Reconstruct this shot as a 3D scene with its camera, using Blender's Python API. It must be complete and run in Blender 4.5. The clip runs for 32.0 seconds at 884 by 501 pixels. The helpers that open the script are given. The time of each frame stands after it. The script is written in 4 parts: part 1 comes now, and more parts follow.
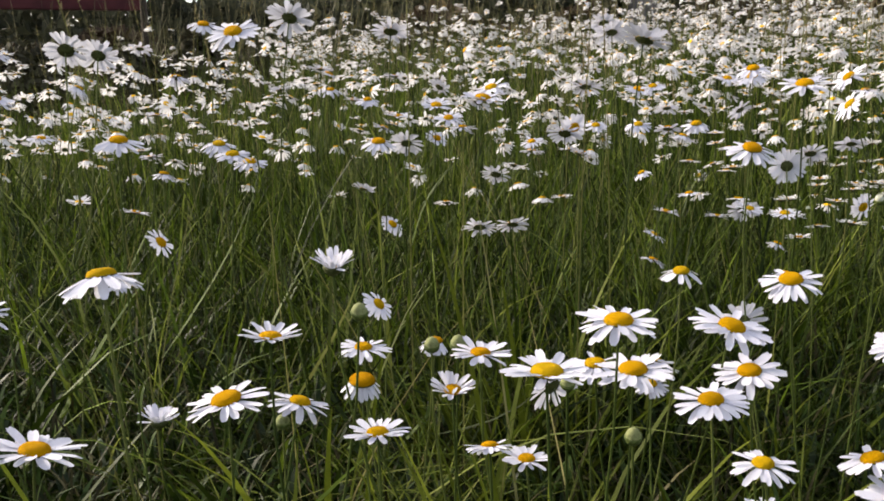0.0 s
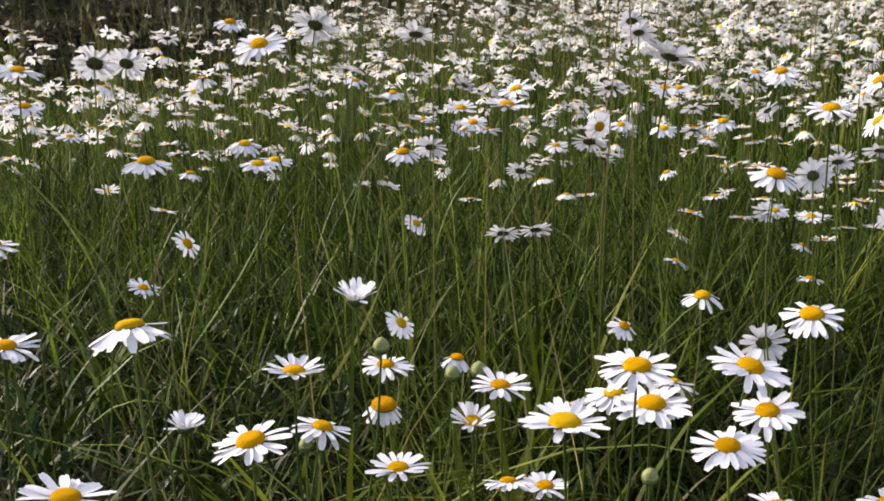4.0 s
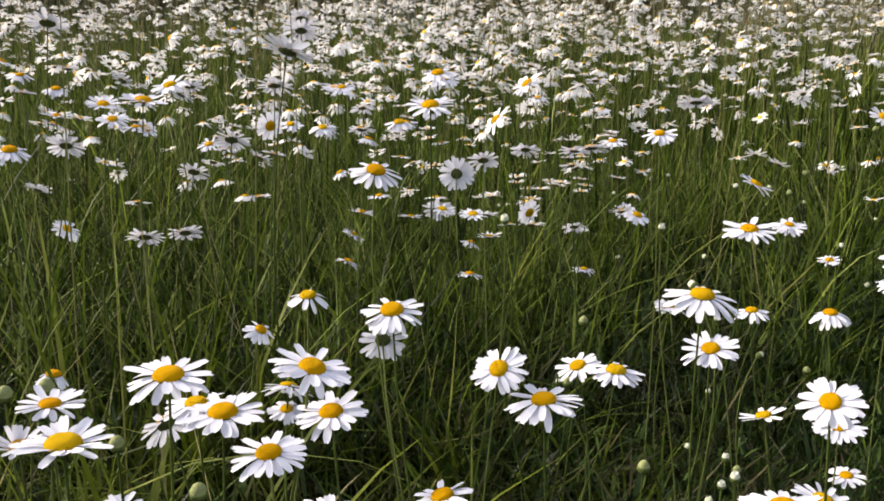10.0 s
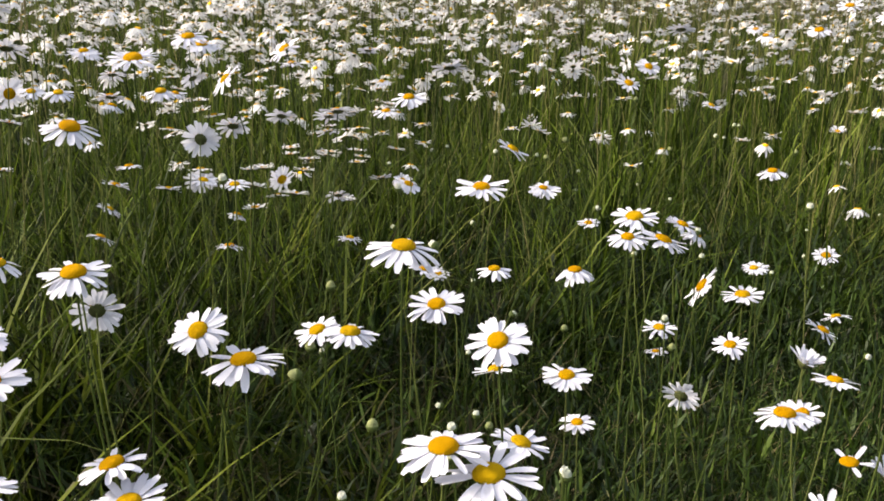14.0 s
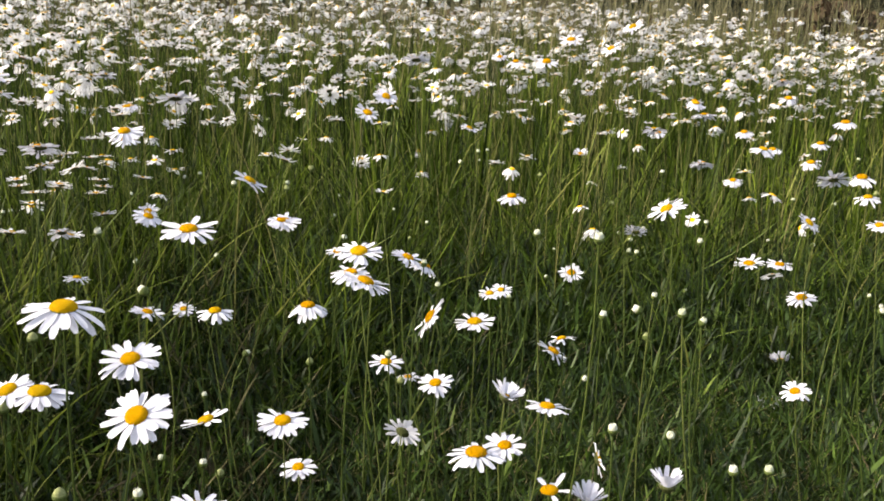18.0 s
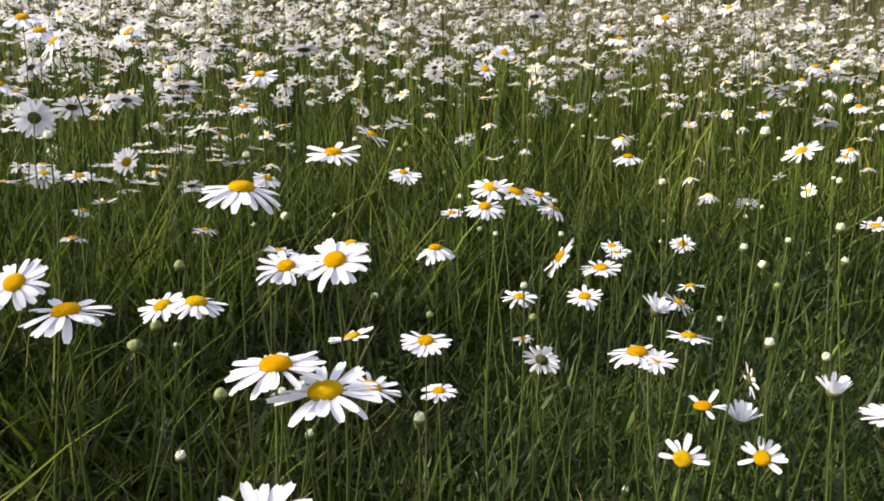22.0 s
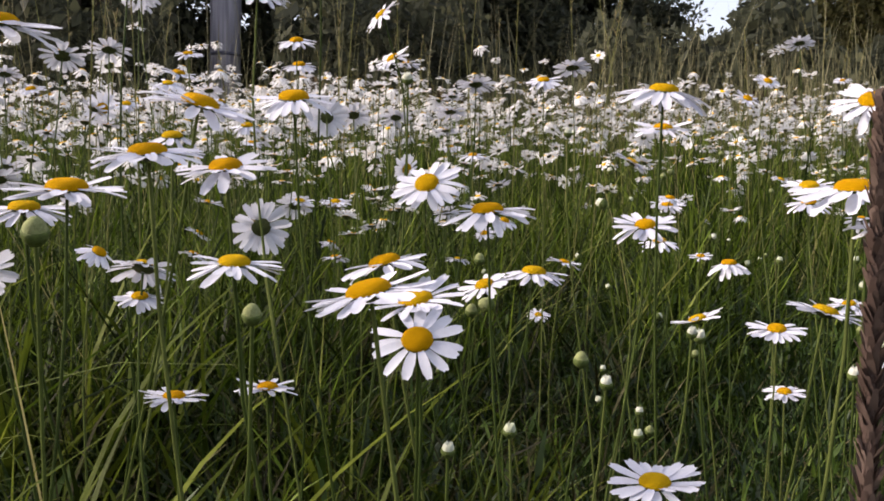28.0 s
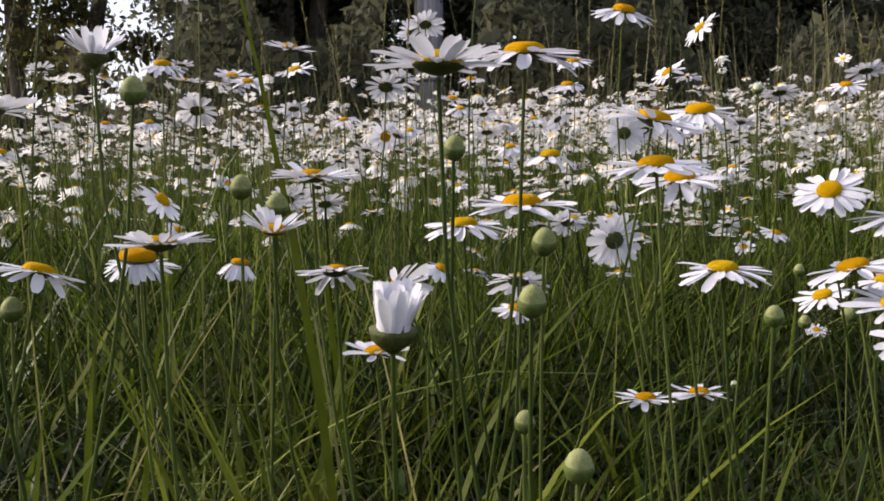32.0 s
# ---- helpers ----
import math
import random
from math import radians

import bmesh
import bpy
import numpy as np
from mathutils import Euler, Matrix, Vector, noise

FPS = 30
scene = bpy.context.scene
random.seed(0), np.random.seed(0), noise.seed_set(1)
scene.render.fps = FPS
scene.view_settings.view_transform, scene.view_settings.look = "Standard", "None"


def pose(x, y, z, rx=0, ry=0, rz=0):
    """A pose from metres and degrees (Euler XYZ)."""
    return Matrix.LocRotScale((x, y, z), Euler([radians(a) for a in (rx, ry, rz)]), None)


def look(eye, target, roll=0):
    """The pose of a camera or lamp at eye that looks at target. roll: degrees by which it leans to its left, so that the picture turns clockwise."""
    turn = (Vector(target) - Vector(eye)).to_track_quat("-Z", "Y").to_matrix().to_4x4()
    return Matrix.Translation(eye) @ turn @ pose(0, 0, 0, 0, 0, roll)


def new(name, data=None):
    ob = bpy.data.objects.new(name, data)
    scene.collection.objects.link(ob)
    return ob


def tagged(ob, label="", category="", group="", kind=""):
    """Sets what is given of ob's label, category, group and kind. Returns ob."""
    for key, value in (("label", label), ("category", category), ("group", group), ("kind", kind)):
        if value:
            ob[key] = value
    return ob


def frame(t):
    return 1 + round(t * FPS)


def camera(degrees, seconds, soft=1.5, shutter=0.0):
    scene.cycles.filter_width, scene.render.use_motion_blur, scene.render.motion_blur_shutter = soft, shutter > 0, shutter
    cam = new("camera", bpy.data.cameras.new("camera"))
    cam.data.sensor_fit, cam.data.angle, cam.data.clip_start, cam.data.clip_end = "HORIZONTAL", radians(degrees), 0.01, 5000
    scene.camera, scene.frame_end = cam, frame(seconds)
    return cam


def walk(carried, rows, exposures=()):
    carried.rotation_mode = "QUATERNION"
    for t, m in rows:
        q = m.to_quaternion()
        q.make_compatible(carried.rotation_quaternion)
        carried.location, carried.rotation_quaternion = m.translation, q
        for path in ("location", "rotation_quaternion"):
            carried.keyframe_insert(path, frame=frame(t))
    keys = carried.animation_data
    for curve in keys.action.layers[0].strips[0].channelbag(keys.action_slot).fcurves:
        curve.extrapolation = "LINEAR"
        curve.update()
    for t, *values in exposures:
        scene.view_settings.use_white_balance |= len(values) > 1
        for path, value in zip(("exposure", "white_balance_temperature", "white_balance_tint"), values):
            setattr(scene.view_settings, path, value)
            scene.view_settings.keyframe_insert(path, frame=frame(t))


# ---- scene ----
cam = camera(50.64, 32.0, soft=1.8)

PATH = [
    (0, (-0.193, -0.098, 0.660), (-1.039, 1.686, 0.338), -0.8),
    (0.5, (-0.200, -0.094, 0.673), (-1.081, 1.673, 0.354), 0.6),
    (1, (-0.195, -0.092, 0.686), (-1.106, 1.654, 0.339), 0.1),
    (1.5, (-0.212, -0.101, 0.698), (-1.103, 1.651, 0.329), 0.2),
    (2, (-0.215, -0.096, 0.697), (-1.117, 1.651, 0.332), 0.1),
    (2.5, (-0.210, -0.100, 0.698), (-1.132, 1.634, 0.324), -0.1),
    (4.5, (-0.186, -0.092, 0.703), (-1.046, 1.674, 0.324), -0.4),
    (5, (-0.180, -0.079, 0.701), (-0.994, 1.708, 0.321), -0.0),
    (5.5, (-0.171, -0.073, 0.701), (-0.935, 1.737, 0.324), 0.2),
    (6, (-0.166, -0.065, 0.700), (-0.886, 1.762, 0.322), 0.7),
    (6.5, (-0.156, -0.058, 0.700), (-0.845, 1.782, 0.326), 0.9),
    (7, (-0.140, -0.056, 0.703), (-0.796, 1.796, 0.330), 0.8),
    (7.5, (-0.132, -0.052, 0.703), (-0.740, 1.816, 0.326), 0.8),
    (8, (-0.120, -0.048, 0.704), (-0.686, 1.831, 0.319), 1.0),
    (8.5, (-0.112, -0.045, 0.701), (-0.643, 1.845, 0.321), 1.1),
    (9, (-0.105, -0.043, 0.703), (-0.596, 1.858, 0.326), 1.2),
    (9.5, (-0.098, -0.033, 0.698), (-0.542, 1.881, 0.326), 0.8),
    (10, (-0.086, -0.025, 0.694), (-0.468, 1.903, 0.326), 0.8),
    (10.5, (-0.078, -0.022, 0.694), (-0.404, 1.916, 0.324), 1.2),
    (11, (-0.060, -0.023, 0.696), (-0.344, 1.921, 0.320), 1.0),
    (11.5, (-0.049, -0.023, 0.694), (-0.279, 1.929, 0.322), 1.0),
    (12, (-0.035, -0.015, 0.686), (-0.228, 1.940, 0.313), 1.6),
    (12.5, (-0.029, -0.013, 0.679), (-0.183, 1.939, 0.274), 1.5),
    (13, (-0.020, -0.008, 0.674), (-0.129, 1.948, 0.272), 1.5),
    (13.5, (-0.009, -0.003, 0.674), (-0.064, 1.958, 0.281), 1.7),
    (14, (0.000, 0.000, 0.672), (-0.000, 1.960, 0.272), 1.2),
    (14.5, (0.011, 0.012, 0.674), (0.068, 1.971, 0.274), 1.5),
    (16.5, (0.051, 0.005, 0.691), (0.339, 1.946, 0.307), 1.8),
    (17, (0.066, 0.009, 0.689), (0.403, 1.943, 0.305), 1.6),
    (17.5, (0.080, 0.014, 0.691), (0.479, 1.938, 0.318), 1.6),
    (18, (0.086, 0.015, 0.696), (0.517, 1.935, 0.338), 1.6),
    (18.5, (0.083, 0.013, 0.695), (0.505, 1.935, 0.336), 1.5),
    (19, (0.075, 0.011, 0.688), (0.460, 1.943, 0.341), 1.7),
    (19.5, (0.071, 0.010, 0.678), (0.418, 1.950, 0.335), 1.4),
    (20, (0.067, 0.012, 0.666), (0.389, 1.956, 0.323), 1.7),
    (20.5, (0.052, 0.015, 0.648), (0.358, 1.953, 0.263), 1.7),
    (21, (0.043, 0.016, 0.635), (0.325, 1.955, 0.231), 1.2),
    (21.5, (0.034, 0.016, 0.621), (0.314, 1.961, 0.250), 0.8),
    (22, (0.024, 0.012, 0.607), (0.287, 1.966, 0.268), 0.8),
    (22.5, (0.012, 0.009, 0.587), (0.268, 1.971, 0.298), 0.0),
    (23, (-0.000, 0.019, 0.564), (0.222, 1.992, 0.326), -0.3),
    (23.5, (-0.006, 0.014, 0.544), (0.212, 1.993, 0.355), 0.1),
    (24, (-0.011, 0.015, 0.524), (0.240, 1.993, 0.373), 1.1),
    (24.5, (-0.020, 0.020, 0.509), (0.256, 1.997, 0.381), 1.0),
    (26.5, (-0.061, 0.087, 0.442), (0.122, 2.078, 0.402), 1.2),
    (27, (-0.089, 0.105, 0.456), (0.108, 2.093, 0.374), 0.6),
    (27.5, (-0.120, 0.100, 0.456), (-0.021, 2.096, 0.374), 0.5),
    (28, (-0.159, 0.082, 0.463), (-0.178, 2.080, 0.374), 0.8),
    (28.5, (-0.192, 0.074, 0.469), (-0.316, 2.068, 0.374), 0.4),
    (29, (-0.198, 0.073, 0.464), (-0.389, 2.062, 0.387), -0.1),
    (29.5, (-0.205, 0.075, 0.465), (-0.422, 2.061, 0.393), 0.2),
    (30, (-0.219, 0.072, 0.463), (-0.471, 2.054, 0.392), -0.4),
    (30.5, (-0.232, 0.069, 0.461), (-0.561, 2.040, 0.395), -0.8),
    (31, (-0.242, 0.063, 0.460), (-0.622, 2.025, 0.397), -1.1),
    (31.5, (-0.257, 0.057, 0.456), (-0.664, 2.015, 0.403), -0.9),
    (32, (-0.281, 0.049, 0.458), (-0.709, 2.002, 0.411), -0.7),
]
walk(cam, [(t, look(eye, target, roll)) for t, eye, target, roll in PATH],
     exposures=[(0, 1.13, 6900, 13.5), (1.5, 1.24, 6900, 13.5), (4, 1.29, 6900, 13.5), (12, 1.27, 6950, 12.5), (18, 1.39, 6950, 11), (21, 1.38, 6950, 10.5), (23.5, 1.24, 6900, 13), (26.5, 1.04, 6750, 16), (28, 1.04, 6750, 18), (32, 1.01, 6800, 16.5)])

Z0, AX, AY = -0.12, -0.10, 0.125      # the meadow's plane: z = Z0 + AX x + AY y

# ---------------------------------------------------------------- light
SUN_EL, SUN_AZ = 30.0, 92.0          # degrees above the horizon; to the left of +y
world = bpy.data.worlds.new("sky")
scene.world = world
world.use_nodes = True
wn = world.node_tree
sky = wn.nodes.new("ShaderNodeTexSky")
sky.sky_type = "NISHITA"
sky.sun_disc = False
sky.sun_elevation = radians(SUN_EL)
sky.sun_rotation = radians(-SUN_AZ)
sky.air_density, sky.dust_density, sky.ozone_density = 1.0, 2.5, 1.0
haze = wn.nodes.new("ShaderNodeMix")                     # thin high cloud over the whole sky
haze.data_type = "RGBA"
haze.inputs[0].default_value = 0.4
haze.inputs[7].default_value = (5.0, 5.0, 5.2, 1)
wn.links.new(sky.outputs[0], haze.inputs[6])
wn.links.new(haze.outputs[2], wn.nodes["Background"].inputs[0])
wn.nodes["Background"].inputs[1].default_value = 0.13

sun = new("sun", bpy.data.lights.new("sun", "SUN"))
sun.data.energy = 3.1
sun.data.angle = radians(10)
sun.data.color = (1.0, 0.93, 0.82)
sd = Vector((-math.sin(radians(SUN_AZ)) * math.cos(radians(SUN_EL)), math.cos(radians(SUN_AZ)) * math.cos(radians(SUN_EL)), math.sin(radians(SUN_EL))))
sun.matrix_world = look(sd * 30, (0, 0, 0))

# ---------------------------------------------------------------- materials


def material(name):
    m = bpy.data.materials.new(name)
    m.use_nodes = True
    nt = m.node_tree
    nt.nodes.clear()
    out = nt.nodes.new("ShaderNodeOutputMaterial")
    return m, nt, out


def node(nt, kind, **inputs):
    n = nt.nodes.new(kind)
    for key, value in inputs.items():
        n.inputs[key.replace("_", " ")].default_value = value
    return n


def ramp(nt, source, stops):
    r = nt.nodes.new("ShaderNodeValToRGB")
    while len(r.color_ramp.elements) < len(stops):
        r.color_ramp.elements.new(0.5)
    for e, (p, c) in zip(r.color_ramp.elements, stops):
        e.position, e.color = p, (*c, 1)
    nt.links.new(source, r.inputs[0])
    return r.outputs[0]


def mixed(nt, a, b, fac, how="MIX"):
    n = nt.nodes.new("ShaderNodeMix")
    n.data_type, n.blend_type = "RGBA", how
    for sock, v in ((n.inputs[0], fac), (n.inputs[6], a), (n.inputs[7], b)):
        if isinstance(v, (int, float)):
            sock.default_value = v
        elif isinstance(v, tuple):
            sock.default_value = (*v, 1)
        else:
            nt.links.new(v, sock)
    return n.outputs[2]


def leafy(name, stops, rand="island", translucent=0.35, rough=0.5, grain=40.0, thin=None, gloss=0.08, patch=None, mottle=0.72):
    """A leaf or petal: colour by random, grain along it, some light passing through."""
    m, nt, out = material(name)
    if rand == "island":
        src = nt.nodes.new("ShaderNodeNewGeometry").outputs["Random Per Island"]
    else:
        src = nt.nodes.new("ShaderNodeObjectInfo").outputs["Random"]
    col = ramp(nt, src, stops)
    co = nt.nodes.new("ShaderNodeTexCoord").outputs["Object"]
    nz = node(nt, "ShaderNodeTexNoise", Scale=grain, Detail=3.0)
    nt.links.new(co, nz.inputs["Vector"])
    shade = ramp(nt, nz.outputs[0], [(0.3, (mottle, mottle, mottle)), (0.7, (1.12, 1.12, 1.1) if mottle < 0.8 else (1.0, 1.0, 1.0))])
    col = mixed(nt, col, shade, 1.0, "MULTIPLY")
    if patch:                                   # drifts of another tone, a hand to a stride wide
        n2 = node(nt, "ShaderNodeTexNoise", Scale=patch[0], Detail=2.0)
        nt.links.new(co, n2.inputs["Vector"])
        col = mixed(nt, col, ramp(nt, n2.outputs[0], [(0.36, patch[1]), (0.64, patch[2])]), 1.0, "MULTIPLY")
    b = node(nt, "ShaderNodeBsdfPrincipled", Roughness=rough)
    b.inputs["Specular IOR Level"].default_value = gloss
    nt.links.new(col, b.inputs["Base Color"])
    t = nt.nodes.new("ShaderNodeBsdfTranslucent")
    if thin:
        nt.links.new(mixed(nt, col, thin, 1.0, "MULTIPLY"), t.inputs[0])
    else:
        nt.links.new(col, t.inputs[0])
    mx = nt.nodes.new("ShaderNodeMixShader")
    mx.inputs[0].default_value = translucent
    nt.links.new(b.outputs[0], mx.inputs[1])
    nt.links.new(t.outputs[0], mx.inputs[2])
    nt.links.new(mx.outputs[0], out.inputs[0])
    return m


def solid(name, c1, c2, scale=20.0, rough=0.8, bump=0.3, detail=6.0, rand=0.0, stretch=None):
    m, nt, out = material(name)
    co = nt.nodes.new("ShaderNodeTexCoord").outputs["Object"]
    if stretch:
        mp = nt.nodes.new("ShaderNodeMapping")
        mp.inputs["Scale"].default_value = stretch
        nt.links.new(co, mp.inputs[0])
        co = mp.outputs[0]
    nz = node(nt, "ShaderNodeTexNoise", Scale=scale, Detail=detail)
    n2 = node(nt, "ShaderNodeTexNoise", Scale=scale * 0.13, Detail=3.0)
    for n in (nz, n2):
        nt.links.new(co, n.inputs["Vector"])
    col = ramp(nt, nz.outputs[0], [(0.32, c1), (0.68, c2)])
    col = mixed(nt, col, ramp(nt, n2.outputs[0], [(0.3, (0.75, 0.75, 0.75)), (0.7, (1.2, 1.18, 1.12))]), 1.0, "MULTIPLY")
    b = node(nt, "ShaderNodeBsdfPrincipled", Roughness=rough)
    b.inputs["Specular IOR Level"].default_value = 0.15
    nt.links.new(col, b.inputs["Base Color"])
    if bump:
        bp = node(nt, "ShaderNodeBump", Strength=bump, Distance=0.02)
        nt.links.new(nz.outputs[0], bp.inputs["Height"])
        nt.links.new(bp.outputs[0], b.inputs["Normal"])
    nt.links.new(b.outputs[0], out.inputs[0])
    return m


def disc_material():
    m, nt, out = material("disc_florets")
    co = nt.nodes.new("ShaderNodeTexCoord").outputs["Object"]
    v = node(nt, "ShaderNodeTexVoronoi", Scale=26.0)
    nt.links.new(co, v.inputs["Vector"])
    rnd = nt.nodes.new("ShaderNodeObjectInfo").outputs["Random"]
    col = ramp(nt, rnd, [(0.0, (0.76, 0.40, 0.002)), (0.6, (0.82, 0.47, 0.003)), (1.0, (0.80, 0.54, 0.01))])
    col = mixed(nt, col, ramp(nt, v.outputs["Distance"], [(0.0, (1.1, 1.08, 1.0)), (0.6, (0.80, 0.71, 0.6))]), 1.0, "MULTIPLY")
    b = node(nt, "ShaderNodeBsdfPrincipled", Roughness=0.9)
    b.inputs["Specular IOR Level"].default_value = 0.05
    nt.links.new(col, b.inputs["Base Color"])
    bp = node(nt, "ShaderNodeBump", Strength=0.7, Distance=0.035)
    bp.invert = True
    nt.links.new(v.outputs["Distance"], bp.inputs["Height"])
    nt.links.new(bp.outputs[0], b.inputs["Normal"])
    nt.links.new(b.outputs[0], out.inputs[0])
    return m


# near petals carry the blue of shade in their colour; far ones are whiter
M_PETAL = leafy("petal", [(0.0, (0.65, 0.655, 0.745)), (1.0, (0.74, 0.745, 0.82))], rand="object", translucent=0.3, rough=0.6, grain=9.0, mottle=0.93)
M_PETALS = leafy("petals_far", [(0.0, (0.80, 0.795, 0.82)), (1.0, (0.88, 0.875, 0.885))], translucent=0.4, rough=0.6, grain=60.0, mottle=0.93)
M_DISC = disc_material()
M_BUDTIP = leafy("bud_petals", [(0.0, (0.50, 0.54, 0.38)), (1.0, (0.66, 0.67, 0.58))], rand="object", translucent=0.2, rough=0.6, grain=9.0, mottle=0.85)
M_CALYX = solid("calyx", (0.035, 0.045, 0.015), (0.085, 0.095, 0.03), scale=14.0, rough=0.6)
M_STEM = leafy("stem", [(0.0, (0.028, 0.044, 0.010)), (0.6, (0.056, 0.078, 0.018)), (1.0, (0.10, 0.118, 0.034))], rand="object", translucent=0.0, grain=60.0)
DRIFT = (5.0, (0.58, 0.70, 0.55), (1.15, 1.25, 0.85))
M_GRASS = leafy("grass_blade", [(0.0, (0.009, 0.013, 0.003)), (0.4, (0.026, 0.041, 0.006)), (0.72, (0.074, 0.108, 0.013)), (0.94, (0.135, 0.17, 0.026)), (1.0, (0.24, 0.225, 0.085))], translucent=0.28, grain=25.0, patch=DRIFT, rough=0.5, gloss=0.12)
# wide ramp: dark gaps and bright highlights are put into the blade colours
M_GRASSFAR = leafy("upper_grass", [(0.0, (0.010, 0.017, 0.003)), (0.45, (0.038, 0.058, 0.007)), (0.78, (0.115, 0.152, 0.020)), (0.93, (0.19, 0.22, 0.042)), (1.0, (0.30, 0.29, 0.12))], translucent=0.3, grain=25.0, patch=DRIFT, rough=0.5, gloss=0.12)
M_ARCH = leafy("arching_grass", [(0.0, (0.055, 0.072, 0.012)), (0.6, (0.125, 0.145, 0.030)), (1.0, (0.24, 0.24, 0.085))], translucent=0.35, grain=25.0, patch=DRIFT)
M_BROAD = leafy("broad_grass", [(0.0, (0.038, 0.054, 0.006)), (0.6, (0.078, 0.104, 0.011)), (1.0, (0.15, 0.18, 0.022))], translucent=0.45, grain=40.0)
# herb green, darkened to hold the shade deep between the grass blades
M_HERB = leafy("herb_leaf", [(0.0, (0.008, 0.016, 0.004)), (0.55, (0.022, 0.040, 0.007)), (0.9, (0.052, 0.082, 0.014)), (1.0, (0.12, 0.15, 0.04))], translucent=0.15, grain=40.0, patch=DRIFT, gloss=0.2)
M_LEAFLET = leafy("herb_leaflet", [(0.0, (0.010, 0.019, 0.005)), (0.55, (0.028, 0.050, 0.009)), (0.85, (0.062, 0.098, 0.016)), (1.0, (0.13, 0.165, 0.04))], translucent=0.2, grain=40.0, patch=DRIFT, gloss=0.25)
M_CULM = leafy("grass_culm", [(0.0, (0.10, 0.115, 0.03)), (0.6, (0.17, 0.17, 0.055)), (1.0, (0.28, 0.25, 0.11))], translucent=0.25, grain=40.0)
M_SEED = leafy("seed_head", [(0.0, (0.095, 0.064, 0.055)), (0.6, (0.125, 0.086, 0.074)), (1.0, (0.16, 0.114, 0.097))], translucent=0.3, grain=90.0)
M_DRY = leafy("dry_stalk", [(0.0, (0.15, 0.12, 0.065)), (0.5, (0.27, 0.22, 0.12)), (1.0, (0.25, 0.24, 0.11))], translucent=0.2, grain=40.0)
M_PALE = leafy("pale_stalk", [(0.0, (0.085, 0.088, 0.045)), (0.5, (0.165, 0.16, 0.09)), (1.0, (0.28, 0.255, 0.155))], translucent=0.2, grain=40.0)
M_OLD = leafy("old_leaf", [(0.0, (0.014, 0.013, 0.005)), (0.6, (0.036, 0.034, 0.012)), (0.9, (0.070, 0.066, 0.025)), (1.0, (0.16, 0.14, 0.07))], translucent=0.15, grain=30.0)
M_BROWN = leafy("dead_bracken", [(0.0, (0.035, 0.024, 0.016)), (0.6, (0.075, 0.052, 0.034)), (1.0, (0.13, 0.10, 0.055))], translucent=0.2, grain=8.0)


def turf_material():
    """Dark soil with moss and short turf growing over it in patches."""
    m, nt, out = material("meadow_turf")
    co = nt.nodes.new("ShaderNodeTexCoord").outputs["Object"]
    fine = node(nt, "ShaderNodeTexNoise", Scale=30.0, Detail=6.0)
    wide = node(nt, "ShaderNodeTexNoise", Scale=1.7, Detail=4.0)
    for n in (fine, wide):
        nt.links.new(co, n.inputs["Vector"])
    soil = ramp(nt, fine.outputs[0], [(0.32, (0.012, 0.012, 0.006)), (0.68, (0.036, 0.030, 0.016))])
    moss = ramp(nt, fine.outputs[0], [(0.3, (0.014, 0.026, 0.005)), (0.7, (0.045, 0.070, 0.013))])
    cover = ramp(nt, wide.outputs[0], [(0.34, (0.1, 0.1, 0.1)), (0.52, (1, 1, 1))])
    b = node(nt, "ShaderNodeBsdfPrincipled", Roughness=0.95)
    b.inputs["Specular IOR Level"].default_value = 0.1
    nt.links.new(mixed(nt, soil, moss, cover), b.inputs["Base Color"])
    bp = node(nt, "ShaderNodeBump", Strength=0.6, Distance=0.02)
    nt.links.new(fine.outputs[0], bp.inputs["Height"])
    nt.links.new(bp.outputs[0], b.inputs["Normal"])
    nt.links.new(b.outputs[0], out.inputs[0])
    return m


M_SOIL = turf_material()
M_BARK = solid("bark", (0.045, 0.036, 0.028), (0.12, 0.10, 0.085), scale=14.0, rough=0.9, bump=0.6, stretch=(1, 1, 0.2))
M_POST = solid("weathered_post", (0.16, 0.156, 0.19), (0.32, 0.31, 0.36), scale=26.0, rough=0.85, bump=0.5, stretch=(1, 1, 0.05))
M_LEAF = leafy("tree_leaf", [(0.0, (0.052, 0.053, 0.020)), (0.6, (0.088, 0.085, 0.030)), (1.0, (0.15, 0.134, 0.05))], translucent=0.5, grain=3.0)
M_SHRUB = leafy("shrub_leaf", [(0.0, (0.030, 0.028, 0.018)), (0.6, (0.055, 0.052, 0.030)), (1.0, (0.09, 0.085, 0.045))], translucent=0.2, grain=3.0)
M_LEAFB = leafy("conifer_leaf", [(0.0, (0.046, 0.052, 0.038)), (0.6, (0.074, 0.080, 0.053)), (1.0, (0.115, 0.118, 0.068))], translucent=0.5, grain=3.0)

# ---------------------------------------------------------------- helpers
rng = np.random.default_rng(7)


def ground_z(x, y):
    """Height of the meadow, which rises gently to the left and away."""
    x, y = np.asarray(x, float), np.asarray(y, float)
    far = np.where(y > 7, 7 + 3 * (1 - np.exp(-(np.maximum(y, 7) - 7) / 3)), np.where(y < -3, -3.0, y))
    side = 5.0 * np.tanh(x / 5.0)
    return Z0 + AX * side * np.exp(-np.maximum(y, 0) / 2.0) + AY * far + 0.012 * np.sin(3.1 * x + 1.3) * np.cos(2.7 * y)


